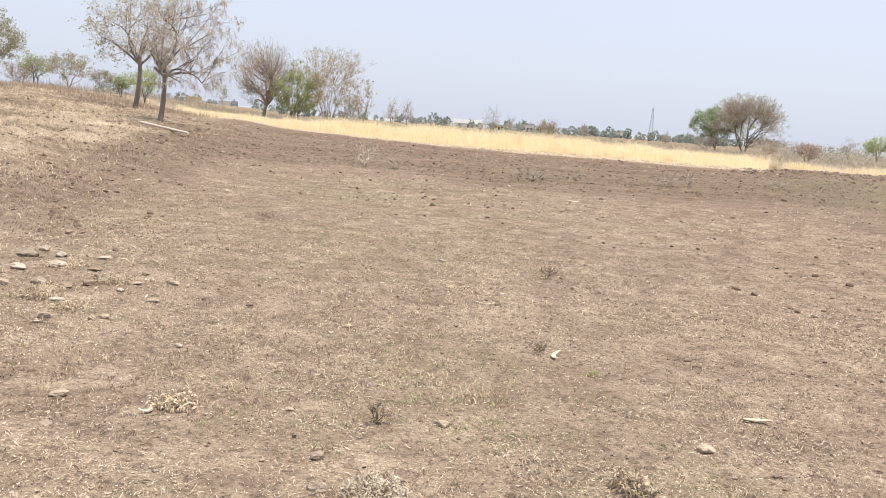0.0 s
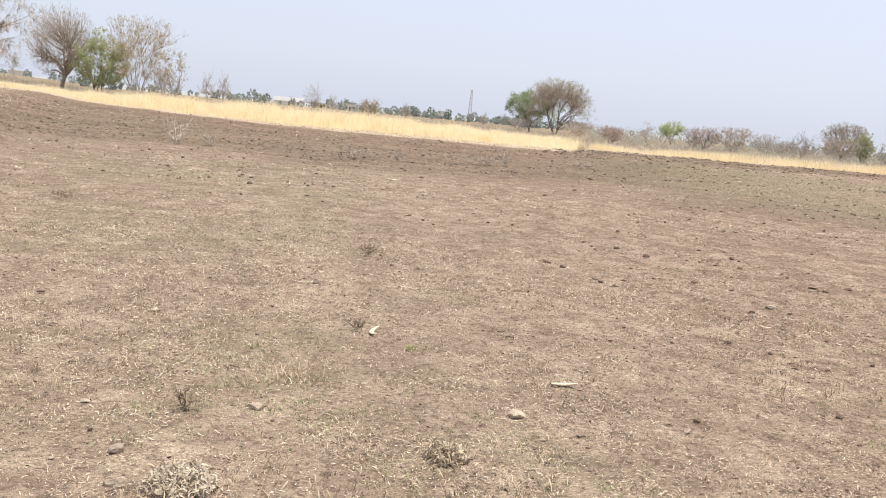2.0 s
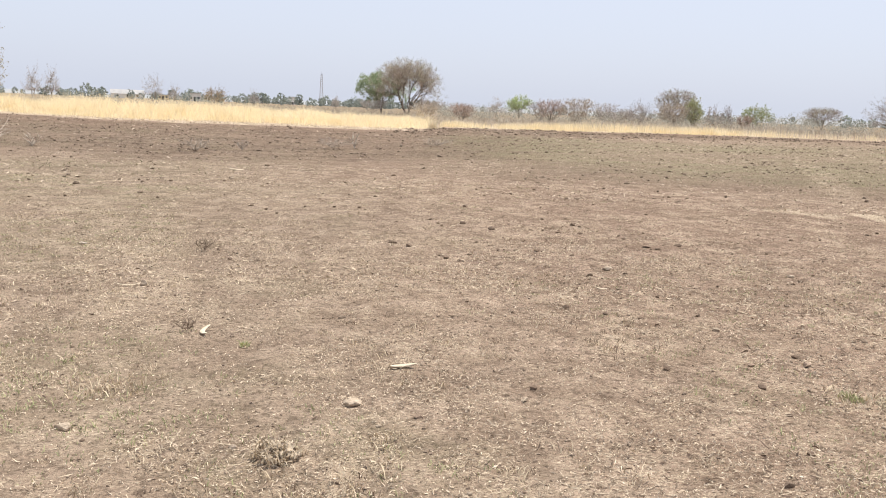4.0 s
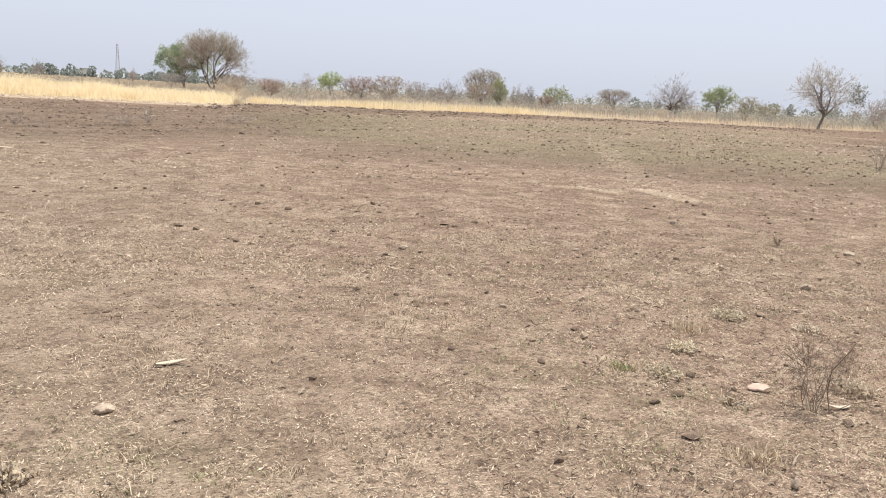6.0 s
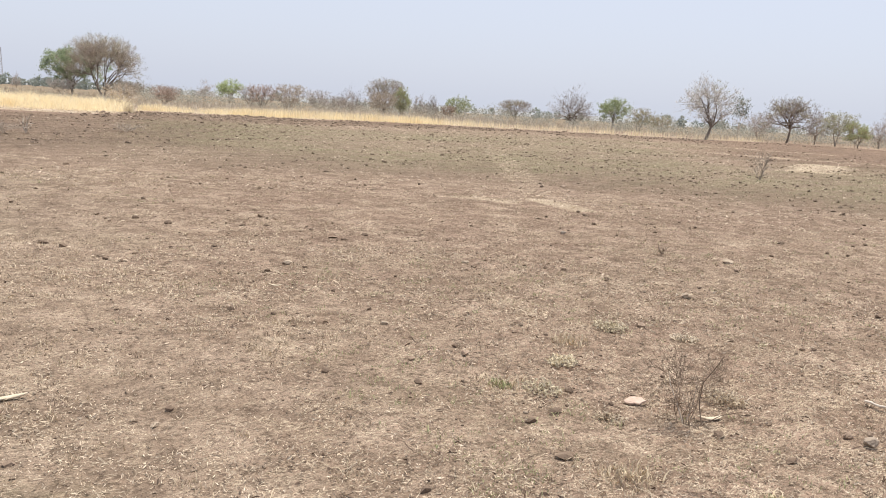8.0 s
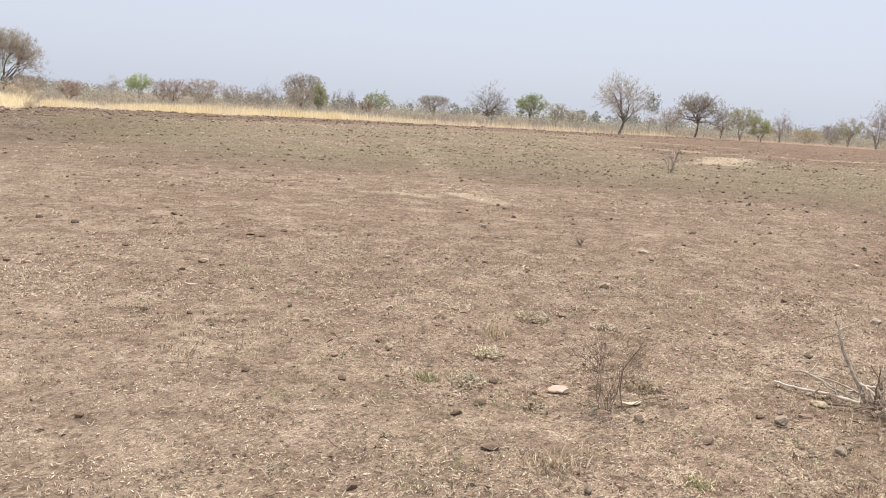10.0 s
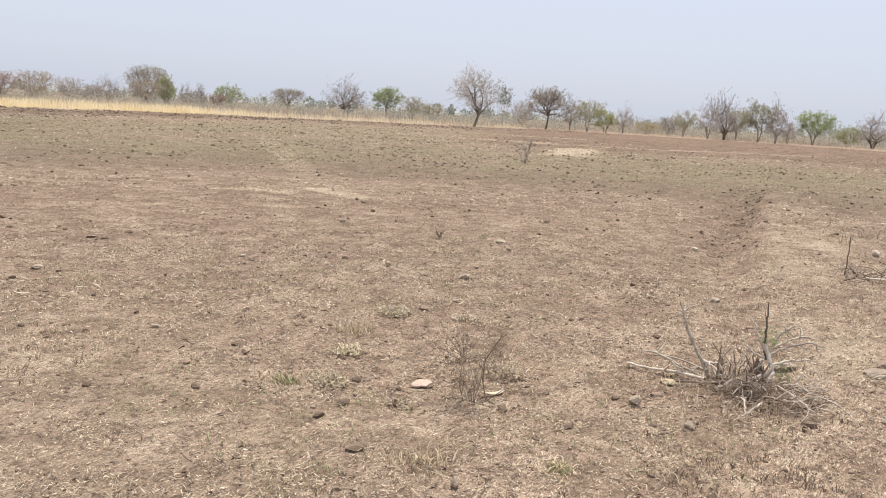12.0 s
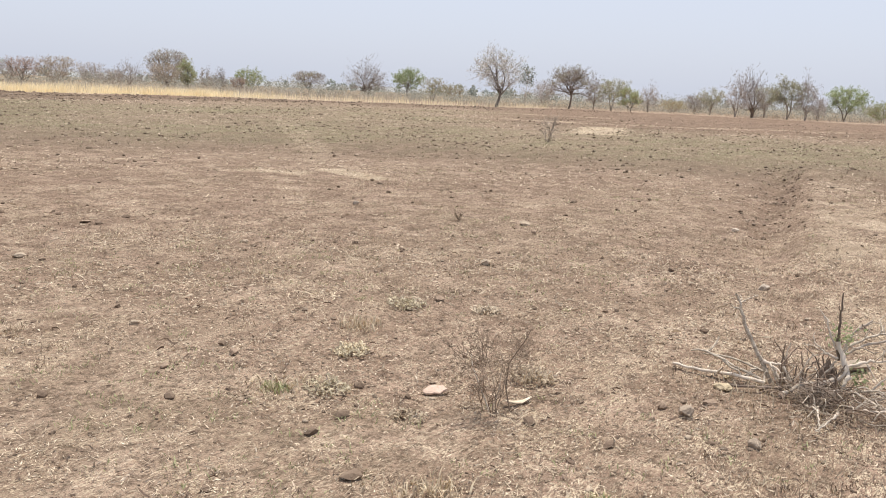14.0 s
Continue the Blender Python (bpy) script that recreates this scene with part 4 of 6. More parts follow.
    if leaves:
        size = size * float(np.clip(math.sqrt(h * w) / 3.4, 0.85, 1.6)) if h > 1 else size
        m = int(len(E) * leaves * (np.clip(h * w / 14, 0.35, 1) if h > 1 else 1))
        pick = rg.integers(0, n, m)
        keep = lattice(E[:, 0] / w * 5 + 20, E[:, 2] / h * 5 + E[:, 1] / w * 4, seed) > (0.38 if kind == "gum" else 0.22 if leaves > 9 else 0.35)
        pick = pick[keep[pick // twiglets]]
        m = len(pick)
        if kind == "gum":
            pick = pick[base[pick, 2] > h * 0.46]
            m = len(pick)
        P = base[pick] + (end[pick] - base[pick]) * rg.uniform(0.2, 1.1, (m, 1)) + rg.normal(0, size * 1.3, (m, 3))
        V, F = flakes(P, size * rg.uniform(0.6, 1.3, m), rg)
        tagged(part("foliage", V, F, leaf, ob, smooth_shade=False), kind="stuff")
    if kind in ("pod", "podnear"):
        m = 3000 if kind == "podnear" else 500
        B = (base + (end - base) * rg.uniform(0.2, 1, (n, 1)))[rg.integers(0, n, m)]
        a, L, c = rg.uniform(0, 6.283, m), rg.uniform(0.10, 0.30, m), rg.normal(0, 0.5, m)
        o = np.stack((np.cos(a), np.sin(a), 0.2 * c), 1)
        dn = np.array([0, 0, -1.0])
        steps = ((0, 0), (0.30, 0.22), (0.34, 0.60), (0.04, 0.90))
        P = np.stack([B + o * (L * s0 * (1 + c))[:, None] + dn * (L * s1)[:, None] for s0, s1 in steps], 1)
        tagged(part("pod_fringe", *tubes(P, np.array([0.006, 0.009, 0.009, 0.005])[None].repeat(m, 0), 3), "pod", ob), kind="stuff")
    return ob


tree("olive_tree", -38.6, 55.4, 5.09, 4.38, "olive", 11, "tree with thin olive foliage behind the dry stalks")
tree("grey_bush", -36.2, 54.6, 1.75, 2.36, "greybush", 12, "grey-green thicket under taller trees by the dry stalks")
tree("green_tree", -34.2, 53.5, 2.33, 2.20, "green", 13, "small bright green tree behind the dry stalks")
tree("olive_tree", -31.4, 52.9, 2.55, 3.46, "olive", 14, "spreading tree with sparse olive leaves on the rise")
tree("olive_tree", -34.3, 62.8, 1.87, 2.27, "olive", 15, "small olive tree on the rise behind the field")
tree("green_tree", -30.3, 58.1, 1.60, 1.70, "green", 16, "small leafy tree behind the bare trees")
tree("green_tree", -27.9, 57.1, 2.53, 3.02, "green", 17, "leafy green tree behind the bare trunk")
tree("pod_tree", -20.9, 41.6, 6.86, 5.55, "pod", 18, "tall grey half-bare tree with tangled twigs")
tree("slender_tree", -39.3, 102.3, 3.56, 1.89, "gum", 19, "slender pale tree with a dark leafy top")
tree("round_tree", -27.5, 83.2, 8.15, 6.7, "ball", 20, "round-headed leafless tree with dense grey twigs")
tree("leafy_bush", -23.6, 82.3, 6.28, 5.42, "yellowgreen", 21, "bushy yellow-green tree beside the round grey tree")
tree("wispy_tree", -19.1, 79.3, 7.9, 6.6, "wispy", 22, "many-stemmed tree with sparse yellowing leaves")
tree("wispy_sapling", -15.9, 79.0, 4.97, 2.90, "wisp", 23, "thin side stems leaning out with few leaves")
tree("grey_bush", -17.5, 81.8, 3.42, 2.41, "greybush", 24, "dull grey bush at the edge of the dry grass")
tree("bare_tree", -24.4, 147.6, 5.24, 3.44, "bare", 25, "small leafless tree beyond the dry grass")
tree("bare_tree", -21.5, 148.1, 5.24, 2.79, "bare", 26, "small leafless tree beyond the dry grass")
tree("bare_tree", -7.3, 189.5, 6.08, 5.71, "bare", 27, "leafless twiggy tree beyond the dry grass")
tree("bare_tree", -2.9, 189.6, 4.16, 3.54, "bare", 28, "thin leafless tree beyond the dry grass")
tree("tan_bush", 4.7, 149.6, 3.23, 4.72, "tanbush", 29, "round tan bush beyond the dry grass")
tree("bare_tree", 11.6, 149.3, 3.09, 2.79, "bare", 30, "thin leafless tree beyond the dry grass")
tree("bare_tree", 26.1, 147.5, 2.57, 1.93, "bare", 31, "thin leafless tree beyond the dry grass")
tree("green_tree", 27.2, 114.4, 5.9, 7.6, "biggreen", 32, "leafy green tree standing against a thorn tree")
tree("thorn_tree", 29.3, 107.7, 7.5, 9.8, "thorn", 133, "flat-topped thorn tree with a dark leaning trunk")
tree("brown_bush", 31.4, 104.0, 2.1, 4.2, "brownbush", 233, "brown scrub at the foot of the thorn tree")
tree("grey_bush", 25.0, 110.5, 1.9, 4.0, "greybush", 234, "grey scrub at the foot of a green tree")
tree("straw_bush", 15.3, 50.5, 1.65, 2.35, "strawbush", 34, "dry straw-coloured scrub at the end of the tall grass")
tree("brown_bush", 26.5, 75.9, 1.71, 2.86, "redbush", 35, "low reddish-brown bush behind the dry grass")
tree("bare_tree", 47.8, 121.3, 3.26, 3.72, "bare", 36, "pale leafless tree behind the bushes")
tree("green_tree", 47.4, 110.7, 3.42, 4.12, "green", 37, "round green tree behind the brown bushes")
tree("grey_bush", 37.8, 82.2, 2.36, 2.58, "greybush", 38, "leafless grey bush behind the dry grass")
tree("brown_bush", 38.2, 79.8, 2.61, 3.65, "redbush", 39, "leafless brown bush behind the dry grass")
tree("brown_bush", 39.8, 76.8, 2.75, 3.69, "brownbush", 40, "dense leafless brown bush behind the dry grass")
tree("grey_bush", 45.2, 80.7, 2.44, 3.29, "greybush", 41, "leafless grey bush behind the dry grass")
tree("grey_bush", 49.1, 83.1, 1.92, 3.44, "greybush", 42, "leafless grey bush behind the dry grass")
tree("bare_tree", 47.5, 77.1, 2.84, 3.22, "bare", 43, "twiggy leafless tree behind the dry grass")
tree("thorn_tree", 52.9, 78.4, 4.25, 5.25, "umbrella", 44, "flat-topped thorn tree rising from brown scrub")
tree("brown_bush", 49.4, 73.6, 2.66, 4.16, "brownbush", 45, "brown scrub under a thorn tree")
tree("leafy_bush", 52.8, 74.9, 3.21, 2.34, "yellowgreen", 46, "yellow-green bush against brown scrub")
tree("bare_tree", 55.1, 74.5, 2.61, 2.37, "bare", 47, "small leafless tree behind the field edge")
tree("bare_tree", 58.6, 76.9, 2.63, 1.92, "bare", 48, "small leafless tree behind the field edge")
tree("green_tree", 63.6, 78.1, 2.82, 4.01, "palegreen", 49, "small tree with a pale green top")
tree("brown_bush", 60.2, 75.7, 1.69, 2.06, "redbush", 50, "low brown bush under a pale green tree")
tree("thorn_tree", 92.7, 99.2, 3.39, 6.38, "umbrella", 51, "low spreading thorn tree beyond the field")
tree("bare_tree", 81.3, 75.3, 4.95, 7.24, "fan", 52, "wide fan-shaped leafless tree with dark trunk")
tree("green_tree", 78.8, 66.1, 3.79, 4.23, "green", 53, "small tree with drooping green leaves")
tree("olive_bush", 79.3, 62.4, 2.78, 3.29, "oliveb", 54, "olive scrub bush at the field edge")
tree("olive_bush", 83.9, 62.9, 2.09, 3.57, "oliveb", 55, "low olive scrub bush at the field edge")
tree("bare_tree", 60.7, 40.4, 5.24, 4.74, "tall", 56, "tall leafless tree at the field edge with pale twigs")
tree("slender_tree", 84.2, 52.0, 4.72, 2.05, "gum", 57, "slender leaning tree with a dark tufted crown")
tree("acacia_tree", 74.6, 40.8, 4.34, 5.53, "acacia", 58, "spreading acacia with dark trunk and thin leaves")
tree("grey_bush", 78.5, 46.0, 2.93, 3.22, "greybush", 59, "leafless grey tree beside an acacia")
tree("bare_tree", 77.5, 39.5, 3.78, 2.59, "bare", 60, "slim leafless tree beside an acacia")
tree("olive_tree", 76.6, 37.0, 3.20, 3.73, "olive", 61, "low olive-grey tree at the field edge")
tree("leafy_bush", 76.4, 34.9, 2.41, 2.50, "yellowgreen", 62, "small yellow-green tree at the field edge")
tree("bare_tree", 79.9, 34.5, 2.93, 2.46, "bare", 63, "leafless grey tree at the field edge")
tree("olive_bush", 83.5, 33.3, 1.40, 3.15, "oliveb", 64, "low olive bush at the field edge")
tree("grey_bush", 86.1, 31.9, 2.04, 2.83, "greybush", 65, "low grey thicket at the field edge")
tree("olive_tree", 84.8, 29.8, 2.89, 3.15, "olive", 66, "slanting small tree with thin olive leaves")
tree("bare_tree", 81.8, 26.2, 4.63, 3.37, "bare", 67, "tall grey leafless tree in a clump")
tree("bare_tree", 84.2, 25.3, 4.66, 3.82, "fan", 68, "tall grey leafless tree in a clump")
tree("olive_tree", 88.3, 25.3, 3.38, 3.22, "olive", 69, "olive tree inside a grey clump")
tree("olive_tree", 83.1, 21.7, 3.94, 3.97, "olive", 70, "grey-olive tree at the end of a clump")
tree("bare_tree", 82.5, 19.9, 4.27, 2.61, "bare", 71, "bent leafless tree at the end of a clump")
tree("bare_tree", 83.8, 19.0, 2.68, 1.56, "bare", 72, "thin crooked leafless tree")
tree("green_tree", 90.1, 18.0, 3.38, 4.12, "green", 73, "round green tree standing clear of the clump")
tree("leafy_bush", 95.6, 15.5, 2.03, 3.40, "yellowgreen", 74, "low yellow-green bush at the field edge")
tree("bare_tree", 92.5, 12.8, 3.6, 4.4, "fan", 75, "wide leafless tree beside a low green bush")
tree("pod_tree", -14.9, 32.0, 5.57, 4.82, "podnear", 8, "leafless tree hung with curled pods beside a fallen pole", shift=(0.95, 0.2))


# ---- far things ----


def box_mesh(x0, y0, z0, x1, y1, z1):
    V = np.array([(x, y, z) for z in (z0, z1) for x, y in ((x0, y0), (x1, y0), (x1, y1), (x0, y1))], float)
    F = np.array([(3, 2, 1, 0), (4, 5, 6, 7), (0, 1, 5, 4), (1, 2, 6, 5), (2, 3, 7, 6), (3, 0, 4, 7)])
    return V, F


def house(x, y, w, d, h, wall, label, turn=0.0, pitched=False):
    """A small village house: walls, flat slab or pitched roof, door and window recesses."""
    ob = thing("house", x, y, label, "house", "village houses", turn)
    part("wall", *box_mesh(-w / 2, -d / 2, -0.5, w / 2, d / 2, h), wall, ob, smooth_shade=False)
    if pitched:
        o = 0.3
        V = np.array([(-w / 2 - o, -d / 2 - o, h), (w / 2 + o, -d / 2 - o, h), (w / 2 + o, d / 2 + o, h), (-w / 2 - o, d / 2 + o, h), (-w / 2 - o, 0, h + d * 0.3), (w / 2 + o, 0, h + d * 0.3)])
        part("roof", V, [np.array([(0, 1, 5, 4), (2, 3, 4, 5), (3, 2, 1, 0)]), np.array([(1, 2, 5), (3, 0, 4)])], "roof_grey" if h > 2.2 else wall, ob, smooth_shade=False)
    else:
        part("roof", *box_mesh(-w / 2 - 0.3, -d / 2 - 0.3, h, w / 2 + 0.3, d / 2 + 0.3, h + 0.22), "roof_grey" if h > 2.2 else wall, ob, smooth_shade=False)
    if h < 2.2:
        return ob
    part("door", *box_mesh(-0.5, -d / 2 - 0.04, -0.05, 0.5, -d / 2 + 0.1, 2.0), "opening", ob, "dark open doorway", smooth_shade=False)
    for k in (-0.3, 0.3):
        part("window", *box_mesh(w * k - 0.5, -d / 2 - 0.04, 1.0, w * k + 0.5, -d / 2 + 0.1, 2.0), "opening", ob, smooth_shade=False)
    return ob


house(1.9, 399.7, 6.0, 6.0, 3.6, "wall_white", "white flat-roofed village house among far trees", 8)
house(9.5, 410.0, 5.0, 5.0, 2.8, "wall_white", "low white village house among far trees", -10)
house(-33.0, 478.5, 17.0, 8.0, 2.4, "wall_white", "long pale shed with a grey pitched roof", 4, True)
house(-14.0, 470.0, 6.0, 6.0, 2.6, "wall_yellow", "low yellowish village house among far trees", 0)
house(-101.6, 238.9, 4.4, 4.0, 2.0, "wall_yellow", "small yellow hut on the far rise", 18)
house(-94.6, 246.0, 3.6, 3.0, 1.4, "wall_white", "low white hut on the far rise", 22)
house(79.0, 660.0, 5.0, 6.0, 6.0, "wall_white", "pale two-storey village house among far trees", 5)


def lattice_tower(x, y, h):
    ob = thing("lattice_tower", x, y, "grey steel lattice mast rising above the far trees", "tower")
    corners = ((1, 1), (-1, 1), (-1, -1), (1, -1))

    def half(z):
        return 1.7 - 1.2 * min(z / h, 1)

    for cx, cy in corners:
        P = np.array([[(cx * half(z), cy * half(z), z) for z in (-0.5, h * 0.5, h)]])
        part("leg", *tubes(P, np.full((1, 3), 0.10), 4), "steel", ob)
    levels = np.linspace(0, h, 15)
    for z0, z1 in zip(levels[:-1], levels[1:]):
        for (ax, ay), (bx, by) in zip(corners, corners[1:] + corners[:1]):
            P = np.array([[(ax * half(z0), ay * half(z0), z0), (bx * half(z1), by * half(z1), z1)], [(bx * half(z0), by * half(z0), z0), (ax * half(z1), ay * half(z1), z1)]])
            part("brace", *tubes(P, np.full((2, 2), 0.05), 3), "steel", ob)
    part("antenna", *tubes(np.array([[(0, 0, h - 0.3), (0, 0, h + 1.6)]]), np.full((1, 2), 0.07), 4), "steel", ob)
    part("dish", *box_mesh(-0.9, -0.9, h * 0.86, -0.5, -0.5, h * 0.86 + 1.6), "steel", ob)


lattice_tower(107.6, 691.4, 27.0)


def far_woods():
    """Rounded far crowns of many leaf clumps in loose rows, up to the horizon."""
    rg = np.random.default_rng(77)
    P, S = [], []
    rows = ((-9, 17, 540, 640, 120, 5.0, 8.5), (-9, 14, 300, 385, 34, 2.5, 4.5), (-32, -14, 260, 420, 26, 3.5, 6.0), (-34, 96, 700, 1100, 300, 5.0, 9.0), (28, 62, 300, 480, 46, 3.0, 5.5), (60, 92, 330, 500, 30, 3.0, 5.0))
    for a0, a1, r0, r1, count, h0, h1 in rows:
        for _ in range(count):
            az, r, h = radians(rg.uniform(a0, a1)), rg.uniform(r0, r1), rg.uniform(h0, h1) * rg.choice((0.6, 0.8, 1.0))
            w = h * rg.uniform(0.7, 1.3)
            n = 70
            d = unit(rg.normal(0, 1, (n, 3))) * rg.uniform(0.3, 1, (n, 1)) ** 0.4
            c = np.array([r * math.sin(az), r * math.cos(az), 0])
            c[2] = land(c[0], c[1]) + h * 0.45
            P.append(c + d * (w / 2, w / 2, h * 0.55))
            S.append(np.full(n, h * 0.2) * rg.uniform(0.6, 1.3, n))
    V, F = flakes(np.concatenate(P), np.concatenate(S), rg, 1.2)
    tagged(raw("far_woods", V, F, "leaf_hazed", False), "far green trees along the horizon, haze in their colour", "trees", kind="stuff")
    P, S = [], []
    for _ in range(330):
        az, r, h = radians(rg.uniform(17, 97)), rg.uniform(125, 260), rg.uniform(1.2, 3.2)
        d = unit(rg.normal(0, 1, (100, 3))) * rg.uniform(0.2, 1, (100, 1)) ** 0.5
        c = np.array([r * math.sin(az), r * math.cos(az), 0])
        c[2] = land(c[0], c[1]) + h * 0.4
        P.append(c + d * (h * 0.9, h * 0.9, h * 0.55))
        S.append(rg.uniform(0.06, 0.15, 100))
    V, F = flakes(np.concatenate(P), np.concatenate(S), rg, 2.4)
    tagged(raw("far_thicket", V, F, "thicket", False), "grey-brown thicket behind the field trees, haze in its colour", "thicket", kind="stuff")
    # a loose hedge of leafless scrub behind the single trees and bushes
    P, S = [], []
    for k in range(520):
        a = rg.uniform(17.5, 97) if k < 380 else rg.uniform(50, 86)
        r, h = rg.uniform(86, 122) + 4 * smooth(40, 60, a), rg.uniform(0.9, 2.1) * (1 - 0.25 * smooth(30, 40, a) + 0.45 * smooth(52, 62, a))
        m, w = 100, h * rg.uniform(0.8, 1.5)
        d = unit(rg.normal(0, 1, (m, 3))) * rg.uniform(0.15, 1, (m, 1)) ** 0.5
        c = np.array([r * math.sin(radians(a)), r * math.cos(radians(a)), 0])
        c[2] = land(c[0], c[1]) + h * 0.38
        P.append(c + d * (w, w, h * 0.62))
        S.append(rg.uniform(0.03, 0.075, m))
    V, F = flakes(np.concatenate(P), np.concatenate(S), rg, 4.5)
    tagged(raw("scrub_hedge", V, F, "thicket", False), "loose grey-brown hedge of leafless scrub", "hedge", kind="stuff")
    # a low ridge closes the plain, its blue-grey standing for haze
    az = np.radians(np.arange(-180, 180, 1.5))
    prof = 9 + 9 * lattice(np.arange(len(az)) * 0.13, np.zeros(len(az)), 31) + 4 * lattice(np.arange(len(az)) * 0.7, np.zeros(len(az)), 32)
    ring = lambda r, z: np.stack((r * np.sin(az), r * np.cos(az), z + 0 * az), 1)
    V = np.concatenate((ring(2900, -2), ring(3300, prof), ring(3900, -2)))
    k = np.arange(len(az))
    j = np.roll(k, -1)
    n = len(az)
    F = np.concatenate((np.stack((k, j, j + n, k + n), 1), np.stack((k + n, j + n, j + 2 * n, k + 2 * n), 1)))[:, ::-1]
    tagged(raw("backdrop", V, F, "ridge"), "low scrub-covered ridge on the horizon, haze in its colour", "ridge", kind="structure")


far_woods()


def scatter(a0, a1, r0, r1, n, rg, weight=None, power=1.0):
    """n places in a stretch of the plan between two azimuths and two distances, thinned by a weight from 0 to 1."""
    out, got = [], 0
    while got < n:
        m = n * 2
        az = np.radians(rg.uniform(a0, a1, m))
        u = rg.uniform(0, 1, m)
        r = (r0 ** (2 - power) + u * (r1 ** (2 - power) - r0 ** (2 - power))) ** (1 / (2 - power))
        x, y = r * np.sin(az), r * np.cos(az)
        if weight is not None:
            keep = rg.uniform(0, 1, m) < weight(x, y)
            x, y = x[keep], y[keep]
        out.append(np.stack((x, y), 1))
        got += len(x)
    xy = np.concatenate(out)[:n]
    return np.column_stack((xy, ground_z(xy[:, 0], xy[:, 1])))


def stuff(name, V, F, material, label, category, smooth_shade=True):
    return tagged(raw(name, V, F, material, smooth_shade), label, category, kind="stuff")


# ---- dry grass, stalks and scrub ----
def tall_grass():
    rg = np.random.default_rng(21)
    clump = lambda x, y: np.clip(1.5 * lattice(x * 1.3, y * 1.3, 41) - 0.1, 0.05, 1) * smooth(0, 1.6, field_edge(x, y) + 1.2 * (lattice(x * 0.6, y * 0.6, 19) - 0.5))
    P = scatter(-24, 17.2, 41, 74, 54000, rg, lambda x, y: clump(x, y) * (1 - smooth(14, 20, field_edge(x, y))))
    depth = field_edge(P[:, 0], P[:, 1])
    az = np.degrees(np.arctan2(P[:, 0], P[:, 1]))
    h = (0.22 + 0.90 * smooth(1.2, 4.6, depth + 2 * (lattice(P[:, 0] * 0.5, P[:, 1] * 0.5, 42) - 0.5))) * rg.uniform(0.6, 1.1, len(P)) * (0.34 + 0.72 * lattice(P[:, 0] * 0.9, P[:, 1] * 0.9, 48) + 0.46 * lattice(P[:, 0] * 2.8, P[:, 1] * 2.8, 57)) * (0.45 + 0.55 * smooth(-20, -13, az)) * (1 - 0.35 * smooth(3, 13, az))
    V, F = blades(P, h, rg.uniform(0.011, 0.024, len(P)), rg.uniform(0.45, 1.4, len(P)), rg)
    stuff("tall_grass", V, F, "tall_grass", "tall pale yellow dry grass along the field edge", "grass")
    # the thinner strip further on
    P = scatter(18, 60, 49, 92, 11000, rg, lambda x, y: np.clip(1.5 * lattice(x * 0.9, y * 0.9, 43) - 0.15, 0.03, 1) * smooth(0, 0.8, field_edge(x, y)) * (1 - smooth(2.5, 6, field_edge(x, y))) * (1 - 0.85 * smooth(33, 44, np.degrees(np.arctan2(x, y)))))
    h = (0.62 + 0.38 * smooth(22, 28, np.degrees(np.arctan2(P[:, 0], P[:, 1])))) * rg.uniform(0.25, 0.75, len(P)) * (0.7 + 0.5 * lattice(P[:, 0] * 0.4, P[:, 1] * 0.4, 44))
    V, F = blades(P, h, rg.uniform(0.010, 0.024, len(P)), np.full(len(P), 0.3), rg)
    stuff("dry_grass_strip", V, F, "tall_grass", "thin strip of dry yellow grass before the bushes", "grass")
    # brown scrub under and between the far trees
    P = scatter(17.5, 96, 52, 125, 22000, rg, lambda x, y: np.clip(2.2 * lattice(x * 0.22, y * 0.22, 45) - 0.65, 0.04, 1) * smooth(2.5, 6, field_edge(x, y)) * (1 - smooth(22, 50, field_edge(x, y))) * (1 - 0.6 * smooth(42, 55, np.degrees(np.arctan2(x, y)))))
    h = rg.uniform(0.3, 1.05, len(P)) * (0.35 + 1.1 * lattice(P[:, 0] * 0.22, P[:, 1] * 0.22, 45)) * (0.55 + 0.45 * smooth(3, 9, field_edge(P[:, 0], P[:, 1]))) * (0.55 + 0.25 * smooth(24, 40, np.degrees(np.arctan2(P[:, 0], P[:, 1]))) - 0.2 * smooth(44, 56, np.degrees(np.arctan2(P[:, 0], P[:, 1]))))
    V, F = blades(P, h, rg.uniform(0.012, 0.035, len(P)), np.full(len(P), 0.8), rg)
    stuff("undergrowth", V, F, "scrub", "low brown-grey scrub and stalks under the far trees", "scrub")
    # standing stalks on the rise
    P = scatter(-36, -20, 42, 62, 7500, rg, lambda x, y: smooth(45, 48, np.hypot(x, y)) * (1 - smooth(-25, -20.5, np.degrees(np.arctan2(x, y)))) * np.clip(0.3 + lattice(x * 0.8, y * 0.8, 46), 0, 1))
    V, F = blades(P, rg.uniform(0.12, 0.44, len(P)), rg.uniform(0.009, 0.018, len(P)), np.full(len(P), 0.25), rg)
    stuff("dry_stalks", V, F, "stalk", "standing brown dry crop stalks on the rise", "stalks")
    # short stubble on the bank
    bank = lambda x, y: smooth(0.8, 3, -0.9613 * x - 0.2756 * y - 1.2) * np.clip(2.2 * lattice(x * 0.35, y * 0.35, 18) - 0.6, 0.05, 1)
    P = scatter(-36, -13, 9, 47, 9000, rg, bank, 0.6)
    V, F = blades(P, rg.uniform(0.03, 0.12, len(P)) * (0.8 + 0.9 * smooth(18, 30, np.hypot(P[:, 0], P[:, 1]))), rg.uniform(0.005, 0.012, len(P)), np.full(len(P), 1.5), rg)
